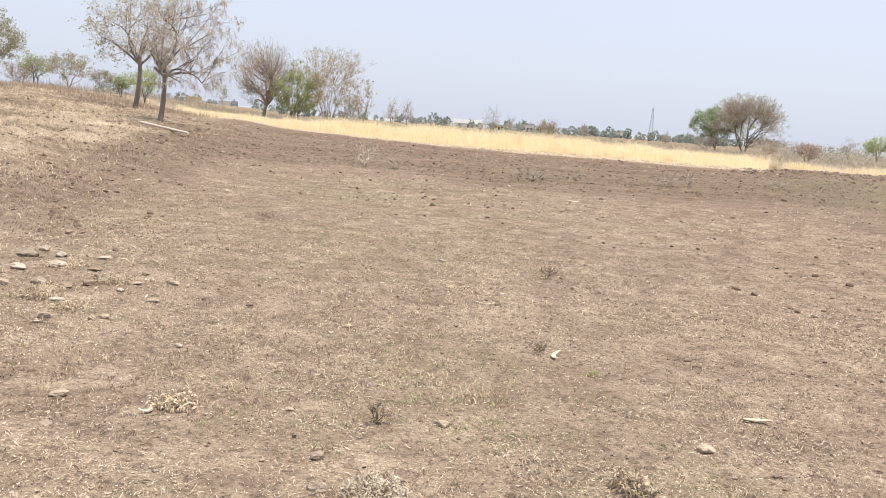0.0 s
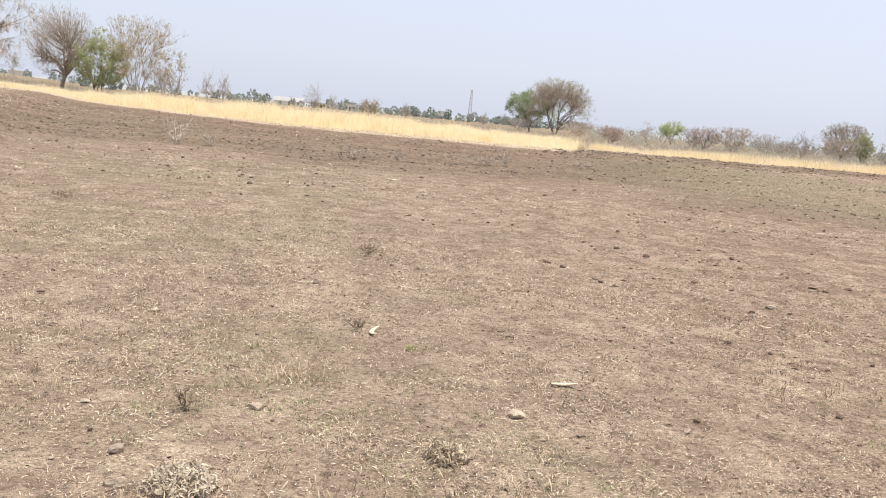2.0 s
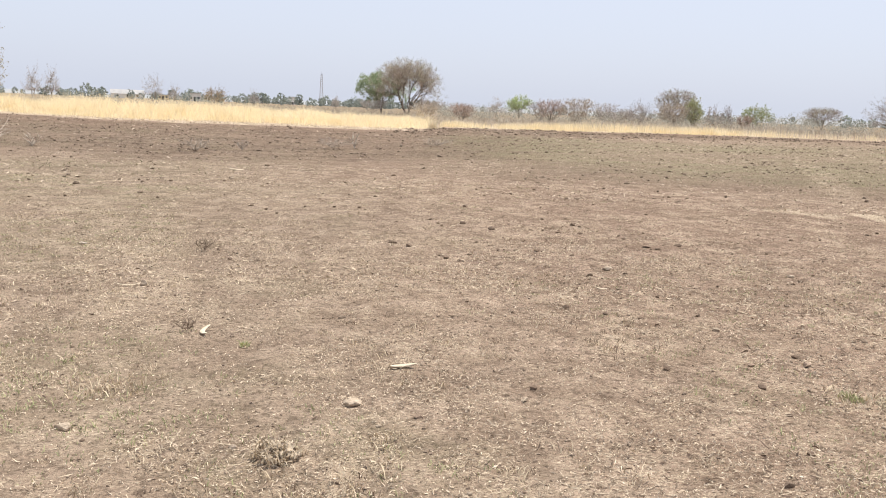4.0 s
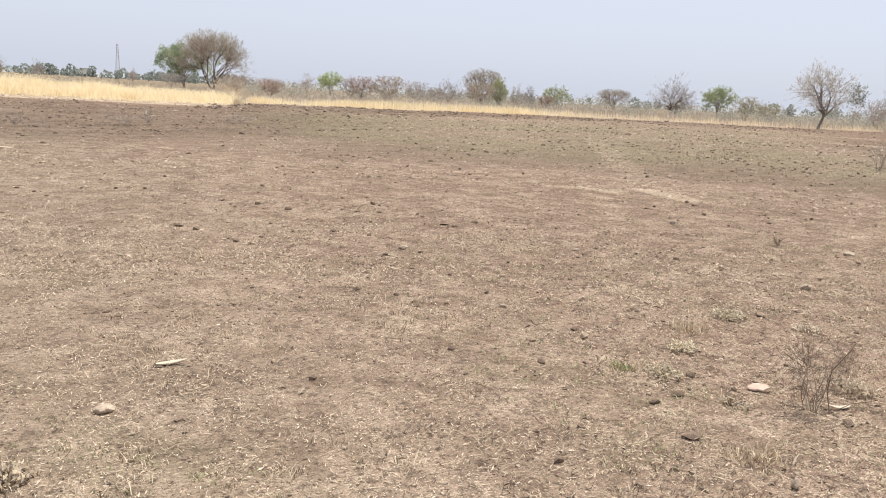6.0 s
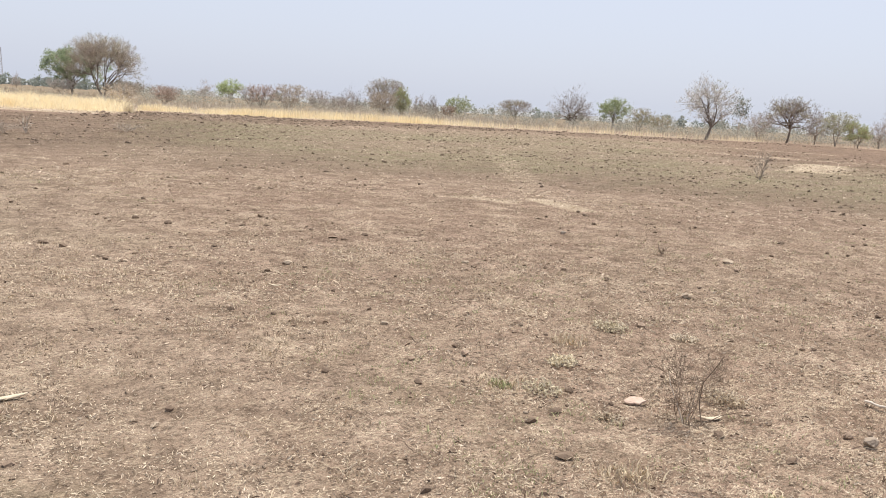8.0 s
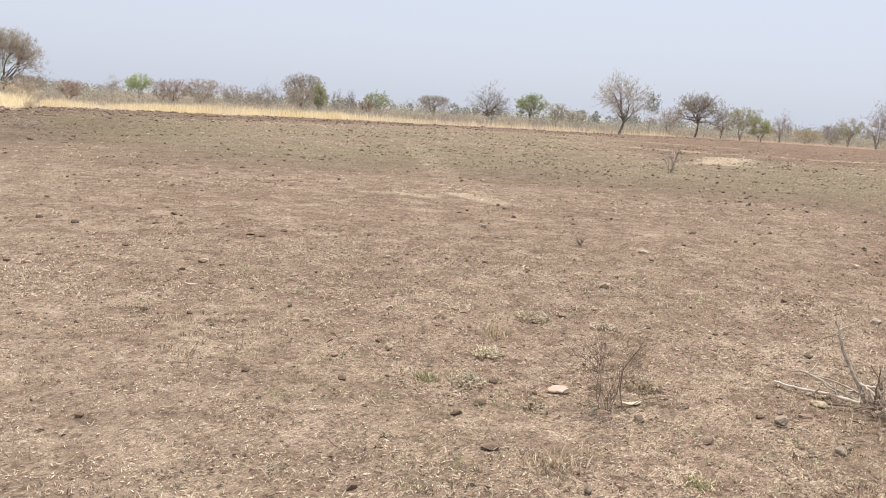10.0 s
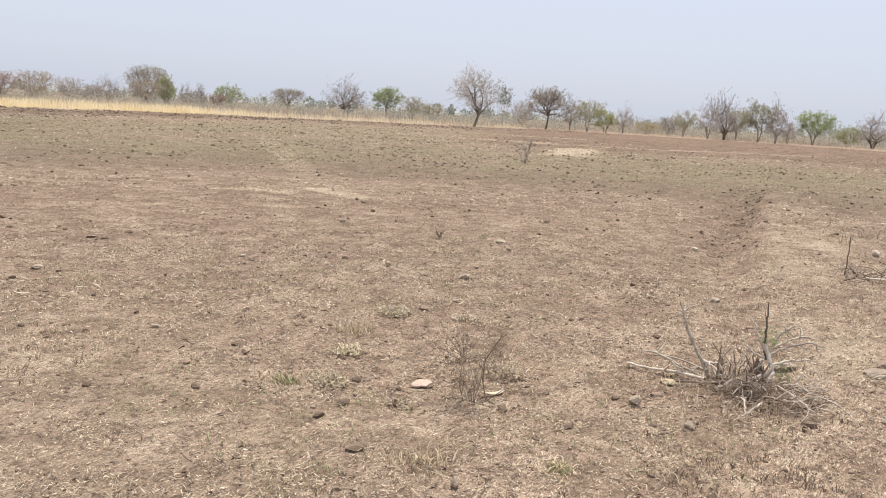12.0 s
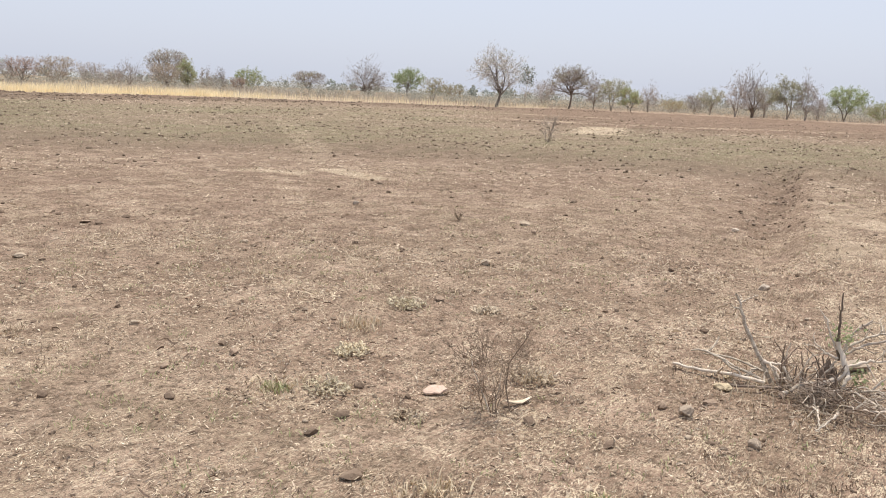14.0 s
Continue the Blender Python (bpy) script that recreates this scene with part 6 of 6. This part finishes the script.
# ---- shrubs ----
shrub = tree("dry_shrub", 4.80, 2.34, 0.42, 0.56, "fineshrub", 901, "thin leafless brown shrub beside a pale shard", "shrub")
for stem, radius, tone in ((((0, 0, -0.01), (-0.01, 0.05, 0.10), (-0.02, 0.10, 0.20), (0.00, 0.13, 0.26)), 0.0045, "bark_pale"), (((0.01, 0, -0.01), (0.02, -0.03, 0.12), (0.0, -0.05, 0.22)), 0.003, "bark_pale"), (((0.05, -0.08, 0.0), (0.06, -0.04, 0.12), (0.06, -0.05, 0.24), (0.07, -0.12, 0.36), (0.07, -0.15, 0.42)), 0.0042, "twig_umber"), (((0.05, -0.08, 0.01), (0.06, -0.18, 0.10), (0.07, -0.30, 0.16)), 0.003, "twig_umber")):
    part("stem", *tubes(np.array([stem]), np.linspace(radius, radius * 0.45, len(stem))[None], 5), tone, shrub)
tree("dry_shrub", 22.0, 12.2, 0.85, 0.85, "shrubfar", 902, "leafless grey shrub standing on the far soil", "shrub")
tree("dead_shrub", -4.25, 22.9, 0.75, 1.0, "deadshrub", 903, "pale dead broken shrub on ploughed soil", "shrub")
tree("dead_shrub", -3.4, 23.3, 0.35, 0.45, "deadshrub", 904, "small pale dead shrub on ploughed soil", "shrub")
tree("dead_shrub", 0.74, 22.5, 0.30, 0.95, "shrubfar", 905, "low brown dead shrub on ploughed soil", "shrub")
tree("dead_shrub", 2.0, 23.0, 0.28, 0.5, "shrubfar", 906, "low brown dead shrub on ploughed soil", "shrub")
tree("dead_shrub", 4.9, 24.4, 0.32, 1.3, "shrubfar", 907, "low wide dead shrub on ploughed soil", "shrub")
tree("dead_shrub", 5.6, 24.8, 0.50, 0.4, "deadshrub", 908, "small pale dead shrub on ploughed soil", "shrub")
tree("dead_shrub", 9.0, 27.0, 0.25, 1.2, "shrubfar", 909, "low brown dead shrub on ploughed soil", "shrub")
tree("dry_shrub", -0.27, 3.58, 0.12, 0.15, "shrub", 910, "tiny dry twig plant on the soil", "shrub")
tree("dry_shrub", 0.60, 5.20, 0.07, 0.20, "shrub", 911, "low dead twigs beside a curved husk", "shrub")
tree("dry_shrub", 0.75, 8.2, 0.14, 0.26, "shrub", 912, "low dark dead twigs on the soil", "shrub")
tree("dry_shrub", 10.9, 0.4, 0.32, 0.70, "shrub", 915, "dry twiggy bush by the field edge", "shrub")
tree("dry_shrub", -3.2, 10.7, 0.10, 0.30, "shrub", 916, "low reddish dead twigs on the soil", "shrub")
tree("dry_shrub", 8.9, 5.6, 0.12, 0.16, "shrub", 917, "tiny dead twig plant on the soil", "shrub")


def leafy_clump(x, y, w, h, n, seed, label, material="dry_leaf", name="dry_clump"):
    """A flattened dead plant: short stems and many curled leaves or blades."""
    rg = np.random.default_rng(seed)
    ob = thing(name, x, y, label, "tuft")
    a, q = rg.uniform(0, 6.283, n), rg.uniform(0, 1, n) ** 0.6
    tip = np.stack((np.cos(a) * q * w / 2, np.sin(a) * q * w / 2, h * rg.uniform(0.15, 1, n) * (1.1 - 0.6 * q)), 1)
    foot = tip * (0.25, 0.25, 0) - (0, 0, 0.01)
    V, F = tubes(np.stack((foot, (foot + tip) / 2 + rg.normal(0, 0.1 * h, (n, 3)), tip), 1), np.array([0.0016, 0.0014, 0.001])[None].repeat(n, 0), 3)
    tagged(part("stalk", V, F, "twig_pale", ob), kind="stuff")
    m = n * 4
    a, q = rg.uniform(0, 6.283, m), rg.uniform(0, 1, m) ** 0.6
    P = np.stack((np.cos(a) * q * w / 2, np.sin(a) * q * w / 2, h * 0.35 * rg.uniform(0, 1, m) ** 2 * (1 - q)), 1)
    V, F = curls(P, rg.uniform(0.018, 0.042, m), rg.uniform(0.005, 0.011, m), rg, 0.45, h * 0.4)
    tagged(part("foliage", V, F, material, ob, smooth_shade=False), kind="stuff")
    V, F = curls(P[::7] * (0.9, 0.9, 0.6), rg.uniform(0.015, 0.035, len(P[::7])), rg.uniform(0.005, 0.011, len(P[::7])), rg, 0.4, h * 0.2)
    tagged(part("withered_leaves", V, F, "twig_umber", ob, "dark withered leaves"), kind="stuff")
    V, F = blades(P[::2], h * rg.uniform(0.4, 1.0, len(P[::2])), rg.uniform(0.004, 0.008, len(P[::2])), np.full(len(P[::2]), 0.8), rg)
    tagged(part("dead_grass", V, F, material, ob), kind="stuff")


leafy_clump(0.98, 3.08, 0.22, 0.075, 60, 1, "dead curled brown-white plant on the soil")
leafy_clump(-0.13, 2.78, 0.30, 0.055, 120, 2, "dead cream-white curled leafy plant on the soil", "bleached_leaf")
leafy_clump(-3.40, 5.50, 0.42, 0.10, 70, 11, "dead brown stalks between scattered stones")
leafy_clump(-2.95, 5.19, 0.26, 0.08, 45, 12, "dead greenish stalks between scattered stones")
leafy_clump(-3.10, 6.20, 0.36, 0.08, 50, 13, "dead pale stalks between scattered stones")
leafy_clump(-3.81, 6.64, 0.40, 0.09, 50, 14, "dead pale stalks between scattered stones")
leafy_clump(-1.36, 3.52, 0.28, 0.07, 60, 3, "dead straw-coloured leafy plant on the soil", "dry_leaf")

leafy_clump(5.81, 3.73, 0.28, 0.06, 50, 4, "withered yellow plant lying flat on the soil", "straw_leaf")
leafy_clump(4.87, 3.33, 0.22, 0.06, 40, 5, "withered yellow plant with upright dry leaves", "straw_leaf")
leafy_clump(4.42, 3.05, 0.24, 0.05, 36, 6, "withered pale plant near a green tuft", "straw_leaf")
leafy_clump(5.29, 2.40, 0.26, 0.07, 46, 7, "withered brown leaves beside a dry shrub")
leafy_clump(6.11, 3.28, 0.22, 0.05, 30, 8, "withered cream-coloured plant on the soil", "bleached_leaf")
leafy_clump(4.46, 2.57, 0.18, 0.04, 24, 9, "small withered brown plant on reddish soil")


def grass_tuft(x, y, w, h, n, seed, material, label):
    rg = np.random.default_rng(seed)
    ob = thing("grass_tuft", x, y, label, "tuft", "grass tufts")
    V, F = rosettes(np.zeros((1, 3)), rg, n, h * 0.4, h * 1.1, 0.005, 0.010, w / 2, 0.8)
    tagged(part("green_grass" if material == "sprout" else "grass", V, F, material, ob), kind="stuff")
    V, F = rosettes(np.zeros((1, 3)), rg, n, h * 0.2, h * 0.9, 0.004, 0.009, w / 1.8, 1.4)
    tagged(part("dead_grass", V, F, "straw", ob), kind="stuff")


grass_tuft(4.22, 3.20, 0.24, 0.07, 110, 1, "sprout", "small green grass tuft on dry soil")
grass_tuft(5.25, 3.62, 0.24, 0.06, 80, 4, "straw", "pale dry grass tuft on the soil")
grass_tuft(3.95, 2.02, 0.34, 0.07, 110, 5, "straw", "flattened dry grass tuft round a stone")
grass_tuft(4.28, 1.50, 0.16, 0.05, 70, 6, "sprout", "small grey-green grass tuft on dry soil")
grass_tuft(0.20, 4.15, 0.34, 0.05, 90, 7, "straw", "flattened pale grass tuft on the soil")
grass_tuft(0.95, 4.80, 0.06, 0.05, 40, 8, "sprout", "tiny bright green sprout on dry soil")
grass_tuft(13.8, 43.4, 0.50, 0.75, 140, 10, "tall_grass", "upright bundle of dry grass at the field edge")

# ---- dead brush by the field edge ----
def limb_mesh(pts, r0, r1, rg, steps=14):
    """A gnarled tapering branch along a line of places: its middle line, and its tube."""
    P = np.array(pts, float)
    t, s = np.linspace(0, 1, len(P)), np.linspace(0, 1, steps)
    C = np.stack([np.interp(s, t, P[:, i]) for i in range(3)], 1)
    C[1:-1] = (C[:-2] + C[1:-1] + C[2:]) / 3 + rg.normal(0, r0 * 0.40, (steps - 2, 3))
    return C, tubes(C[None], (np.linspace(r0, r1, steps) * rg.uniform(0.85, 1.2, steps))[None], 7 if r0 > 0.005 else 5)


def branch(ob, pts, r0, r1, material="brush_bark", seed=1, forks=2):
    """A dead branch of a heap, with short forked twigs as its own parts."""
    rg = np.random.default_rng(seed)
    steps = 14 if r0 > 0.005 else 8
    C, tube = limb_mesh(pts, r0, r1, rg, steps)
    limb = part("branch", *tube, material, ob)
    for _ in range(forks):
        i = int(rg.integers(steps // 3, steps - 1))
        d = unit(C[i] - C[i - 1] + rg.normal(0, 0.8, 3) * np.linalg.norm(C[i] - C[i - 1]))
        L = rg.uniform(0.05, 0.17)
        Q = np.stack([C[i] + d * L * q + rg.normal(0, 0.008, 3) for q in (0, 0.35, 0.7, 1)])
        Q[0], Q[:, 2] = C[i], np.maximum(Q[:, 2], 0.008)
        part("twig", *tubes(Q[None], np.linspace(r1 * 0.9, r1 * 0.4, 4)[None], 4), material, limb)


def brush_pile():
    cx, cy = 6.08, 1.32
    ob = thing("brush_pile", cx, cy, "heap of dead pale branches round a dark stump", "brush")
    right, ahead = np.array([0.208, -0.978]), np.array([0.978, 0.208])

    def put(*pts):
        return [(r * right[0] + f * ahead[0], r * right[1] + f * ahead[1], z) for r, f, z in pts]

    def lay(pts, r0, r1, material="brush_bark", seed=1, forks=2):
        branch(ob, put(*pts), r0, r1, material, seed, forks)

    # the tall leaning stake and the roots that fan out at its foot
    lay(((-0.075, -0.02, -0.02), (-0.12, 0.0, 0.07), (-0.177, 0.0, 0.15), (-0.256, 0.02, 0.29), (-0.295, 0.03, 0.39), (-0.320, 0.03, 0.45)), 0.014, 0.006, "brush_bark", 1, 3)
    lay(((-0.14, 0.0, 0.12), (-0.09, -0.03, 0.10), (-0.05, -0.06, 0.04), (-0.04, -0.08, 0.0)), 0.009, 0.006, "bark_pale", 41, 1)
    lay(((-0.12, 0.0, 0.11), (-0.05, 0.0, 0.12), (0.0, -0.03, 0.05), (0.02, -0.05, 0.0)), 0.008, 0.005, "bark_pale", 42, 1)
    lay(((-0.12, -0.02, 0.09), (-0.13, -0.06, 0.04), (-0.12, -0.10, 0.0)), 0.008, 0.005, "brush_bark", 43, 0)
    # long sticks lying out towards the open field
    lay(((-0.60, -0.02, 0.025), (-0.477, -0.05, 0.025), (-0.30, -0.07, 0.035), (-0.12, -0.09, 0.03)), 0.006, 0.010, "bark_pale", 3, 1)
    lay(((-0.52, 0.06, 0.09), (-0.434, 0.05, 0.115), (-0.31, 0.0, 0.07), (-0.14, -0.05, 0.03)), 0.005, 0.010, "brush_bark", 4, 3)
    lay(((-0.46, 0.14, 0.06), (-0.30, 0.10, 0.08), (-0.12, 0.02, 0.05)), 0.005, 0.008, "brush_bark", 44, 2)
    lay(((-0.28, -0.20, 0.02), (-0.12, -0.19, 0.035), (0.0, -0.14, 0.05), (0.12, -0.08, 0.07)), 0.007, 0.011, "bark_dark", 5, 3)
    # the bleached limb that bends up round the stump
    lay(((-0.04, -0.20, 0.02), (0.05, -0.12, 0.06), (0.135, -0.06, 0.075), (0.22, -0.05, 0.09), (0.250, -0.04, 0.14), (0.225, 0.0, 0.21), (0.190, 0.02, 0.28)), 0.011, 0.013, "bark_pale", 6, 1)
    lay(((0.18, -0.10, 0.02), (0.24, -0.08, 0.07), (0.255, -0.05, 0.14), (0.22, 0.02, 0.20)), 0.014, 0.009, "bark_pale", 45, 0)
    lay(((0.205, 0.03, 0.18), (0.190, 0.03, 0.30), (0.186, 0.03, 0.42), (0.183, 0.03, 0.53)), 0.0075, 0.004, "bark_dark", 2, 1)
    lay(((0.19, 0.02, 0.24), (0.15, 0.02, 0.31), (0.13, 0.04, 0.38), (0.10, 0.05, 0.41)), 0.006, 0.004, "bark_pale", 46, 2)
    lay(((0.20, 0.0, 0.20), (0.14, -0.02, 0.22), (0.08, -0.02, 0.27)), 0.007, 0.004, "bark_pale", 47, 2)
    # the side that fans away over the ridge
    for k, pts in enumerate((((0.21, 0.02, 0.22), (0.282, 0.06, 0.29), (0.366, 0.10, 0.335), (0.46, 0.12, 0.33)), ((0.21, 0.04, 0.20), (0.30, 0.10, 0.25), (0.42, 0.18, 0.29), (0.52, 0.22, 0.26)), ((0.24, 0.0, 0.16), (0.34, 0.02, 0.20), (0.45, 0.0, 0.23)), ((0.22, 0.06, 0.22), (0.26, 0.12, 0.32), (0.34, 0.16, 0.38)))):
        lay(pts, 0.008, 0.004, ("brush_bark", "bark_grey", "bark_pale", "bark_grey")[k], 50 + k, 4)
    for k, pts in enumerate((((0.26, -0.04, 0.06), (0.35, -0.16, 0.06), (0.434, -0.24, 0.03), (0.58, -0.30, 0.04)), ((0.28, -0.06, 0.05), (0.38, -0.10, 0.10), (0.48, -0.12, 0.06), (0.60, -0.10, 0.03)), ((0.34, -0.02, 0.04), (0.40, -0.04, 0.12), (0.44, -0.02, 0.16)), ((0.40, -0.22, 0.03), (0.52, -0.22, 0.09), (0.64, -0.26, 0.05), (0.70, -0.36, 0.02)), ((0.30, -0.26, 0.03), (0.42, -0.34, 0.08), (0.50, -0.40, 0.03)), ((0.08, -0.30, 0.02), (0.13, -0.42, 0.06), (0.15, -0.54, 0.01)), ((0.22, -0.34, 0.03), (0.20, -0.48, 0.05), (0.13, -0.58, 0.01)))):
        lay(pts, 0.0065, 0.003, ("bark_pale", "brush_bark")[k % 2], 60 + k, 3)
    # upright dead shoots between stake and stump
    rg = np.random.default_rng(31)
    for k in range(24):
        r, f, top = rg.uniform(-0.06, 0.24), rg.uniform(-0.10, 0.08), rg.uniform(0.10, 0.24)
        lay(((r, f, 0), (r + rg.normal(0, 0.012), f, top * 0.55), (r + rg.normal(0, 0.03), f + rg.normal(0, 0.02), top)), 0.0055, 0.0028, ("bark_dark", "twig_umber", "brush_bark")[k % 3], 80 + k, 1)
    # thin twigs that arch over and out of the low side of the heap
    tones = ("twig_umber", "bark_pale", "twig_umber", "brush_bark", "twig_dark")
    for k in range(78):
        a, q = rg.uniform(0, 6.283), rg.uniform(0, 1) ** 0.6
        p = np.array([0.24 + 0.24 * q * math.cos(a), -0.20 + 0.22 * q * math.sin(a), rg.uniform(0.0, 0.03 + 0.07 * (1 - q))])
        d, L = rg.normal(a, 1.3), rg.uniform(0.07, 0.20)
        e = p + np.array([math.cos(d) * L, math.sin(d) * L, rg.uniform(-0.03, 0.04) if k % 6 else rg.uniform(0.05, 0.16)])
        m = (p + e) / 2 + np.array([rg.normal(0, 0.035), rg.normal(0, 0.035), rg.uniform(0.0, 0.08)])
        p[2], m[2], e[2] = max(p[2], 0.004), max(m[2], 0.012), max(e[2], 0.004)
        lay((tuple(p), tuple(m), tuple(e)), rg.uniform(0.0020, 0.0048), rg.uniform(0.0014, 0.0026), tones[k % 5], 100 + k, int(rg.integers(0, 3)))
    # a rough lump whose dark tone stands for the shadow in the core
    V = SPHERE_V * (1 + 0.9 * (lattice(SPHERE_V[:, 0] * 4 + 8, SPHERE_V[:, 1] * 4 + SPHERE_V[:, 2] * 3, 5) - 0.5))[:, None]
    part("stump", V * (0.034, 0.044, 0.09) + np.array(put((0.165, 0.03, 0.07))[0]), SPHERE_F, "bark_dark", ob, "dark stump standing for the shade inside the heap", False)

    def strewn(n, r, f, sr, sf):
        P = np.array(put((r, f, 0))[0]) + rg.normal(0, 1, (n, 1)) * sr * np.array([right[0], right[1], 0]) + rg.normal(0, 1, (n, 1)) * sf * np.array([ahead[0], ahead[1], 0])
        P[:, 2] = ground_z(cx + P[:, 0], cy + P[:, 1]) - ground_z(cx, cy) + 0.006
        return P

    P = strewn(420, 0.20, -0.20, 0.17, 0.13)
    tagged(part("twig_litter", *strands(P, rg.uniform(0.03, 0.11, 420), rg.uniform(0.002, 0.004, 420), rg, 0.04), "twig_umber", ob), kind="stuff")
    P = strewn(420, 0.12, -0.22, 0.06, 0.06)
    P[:, 2] += rg.uniform(0.0, 0.08, 420)
    tagged(part("tangle", *strands(P, rg.uniform(0.03, 0.08, 420), rg.uniform(0.002, 0.004, 420), rg, 0.02), "bark_dark", ob, "dense tangle of dark twigs"), kind="stuff")
    P = strewn(420, 0.0, -0.05, 0.24, 0.20)
    tagged(part("dead_grass", *blades(P, rg.uniform(0.03, 0.11, 420), rg.uniform(0.003, 0.006, 420), np.full(420, 1.0), rg), "straw", ob), kind="stuff")
    for r, f, z in ((0.21, 0.05, 0.30), (0.30, 0.05, 0.10)):
        P = np.array(put((r, f, z))[0]) + rg.normal(0, 1, (110, 3)) * (0.03, 0.035, 0.045)
        tagged(part("foliage", *flakes(P, rg.uniform(0.007, 0.018, 110), rg), "leaf_pale", ob, "few green leaves", False), kind="stuff")


brush_pile()


def twig_heap(x, y, w, d, h, n, seed, label, turn):
    """A low heap of dry twigs, long way along its own x."""
    ob = thing("twig_heap", x, y, label, "twigs", "", turn)
    rg = np.random.default_rng(seed)
    for k in range(n):
        p = np.array([rg.uniform(-w / 2, w / 2), rg.normal(0, d / 4), 0.0])
        a, L = rg.uniform(0, 6.283), rg.uniform(0.12, 0.34)
        e = p + np.array([math.cos(a) * L, math.sin(a) * L * 0.6, h * rg.uniform(0.1, 1.0) ** 2])
        m = (p + e) / 2 + np.array([rg.normal(0, 0.02), rg.normal(0, 0.02), rg.uniform(0, 0.3) * h])
        branch(ob, (tuple(p), tuple(m), tuple(e)), rg.uniform(0.003, 0.006), 0.0022, ("twig_umber", "brush_bark", "twig_dark")[k % 3], seed * 50 + k, int(rg.integers(0, 3)))
    return ob


heap = twig_heap(9.95, 1.02, 1.0, 0.55, 0.17, 58, 21, "low heap of dry twigs beyond the straw-covered ridge", -48)
for pts, radius, tone in ((((-0.36, 0.02, 0.0), (-0.35, 0.02, 0.2), (-0.36, 0.01, 0.40)), 0.007, "bark_dark"), (((0.62, 0.55, 0.02), (0.66, 0.50, 0.16), (0.74, 0.40, 0.24)), 0.012, "bark_dark"), (((-0.22, -0.10, 0.02), (0.05, -0.26, 0.03), (0.30, -0.36, 0.03)), 0.012, "bark_pale")):
    branch(heap, pts, radius, radius * 0.6, tone, int(radius * 9000) + len(tone), 1)


def fallen_pole():
    ax, ay, bx, by = -13.5, 27.5, -10.7, 25.2
    ob = thing("fallen_pole", ax, ay, "pale weathered wooden pole lying on the bank", "pole")
    t = np.linspace(0, 1, 9)
    x, y = ax + (bx - ax) * t, ay + (by - ay) * t
    z0, z1 = float(ground_z(ax, ay)), float(ground_z(bx, by))
    lift = max(float(np.max(ground_z(x, y) - (z0 + (z1 - z0) * t))), 0)
    P = np.stack((x - ax, y - ay, (z1 - z0) * t + lift + 0.04), 1)
    part("pole", *tubes(P[None], np.linspace(0.052, 0.042, 9)[None], 10), "bark_pale", ob)
    part("cut_end", SPHERE_V * (0.02, 0.043, 0.043) @ np.array(Euler((0, 0, math.atan2(by - ay, bx - ax))).to_matrix()).T + P[-1], SPHERE_F, "bark_pale", ob)


fallen_pole()


def rag():
    rg = np.random.default_rng(4)
    V = SPHERE_V * (1 + 0.5 * (lattice(SPHERE_V[:, 0] * 3 + 5, SPHERE_V[:, 2] * 3 + SPHERE_V[:, 1] * 2, 3) - 0.5) + 0.7 * (lattice(SPHERE_V[:, 0] * 2 + 5, SPHERE_V[:, 2] * 6 + 5, 8) - 0.5))[:, None] * (0.065, 0.05, 0.17)
    ob = raw("dark_scrap", V, SPHERE_F, "opening")
    ob.matrix_world = pose(-12.6, 32.2, 3.5, 10, 24, 30)
    tagged(ob, "dark ragged scrap caught in bare twigs", "scrap")


rag()
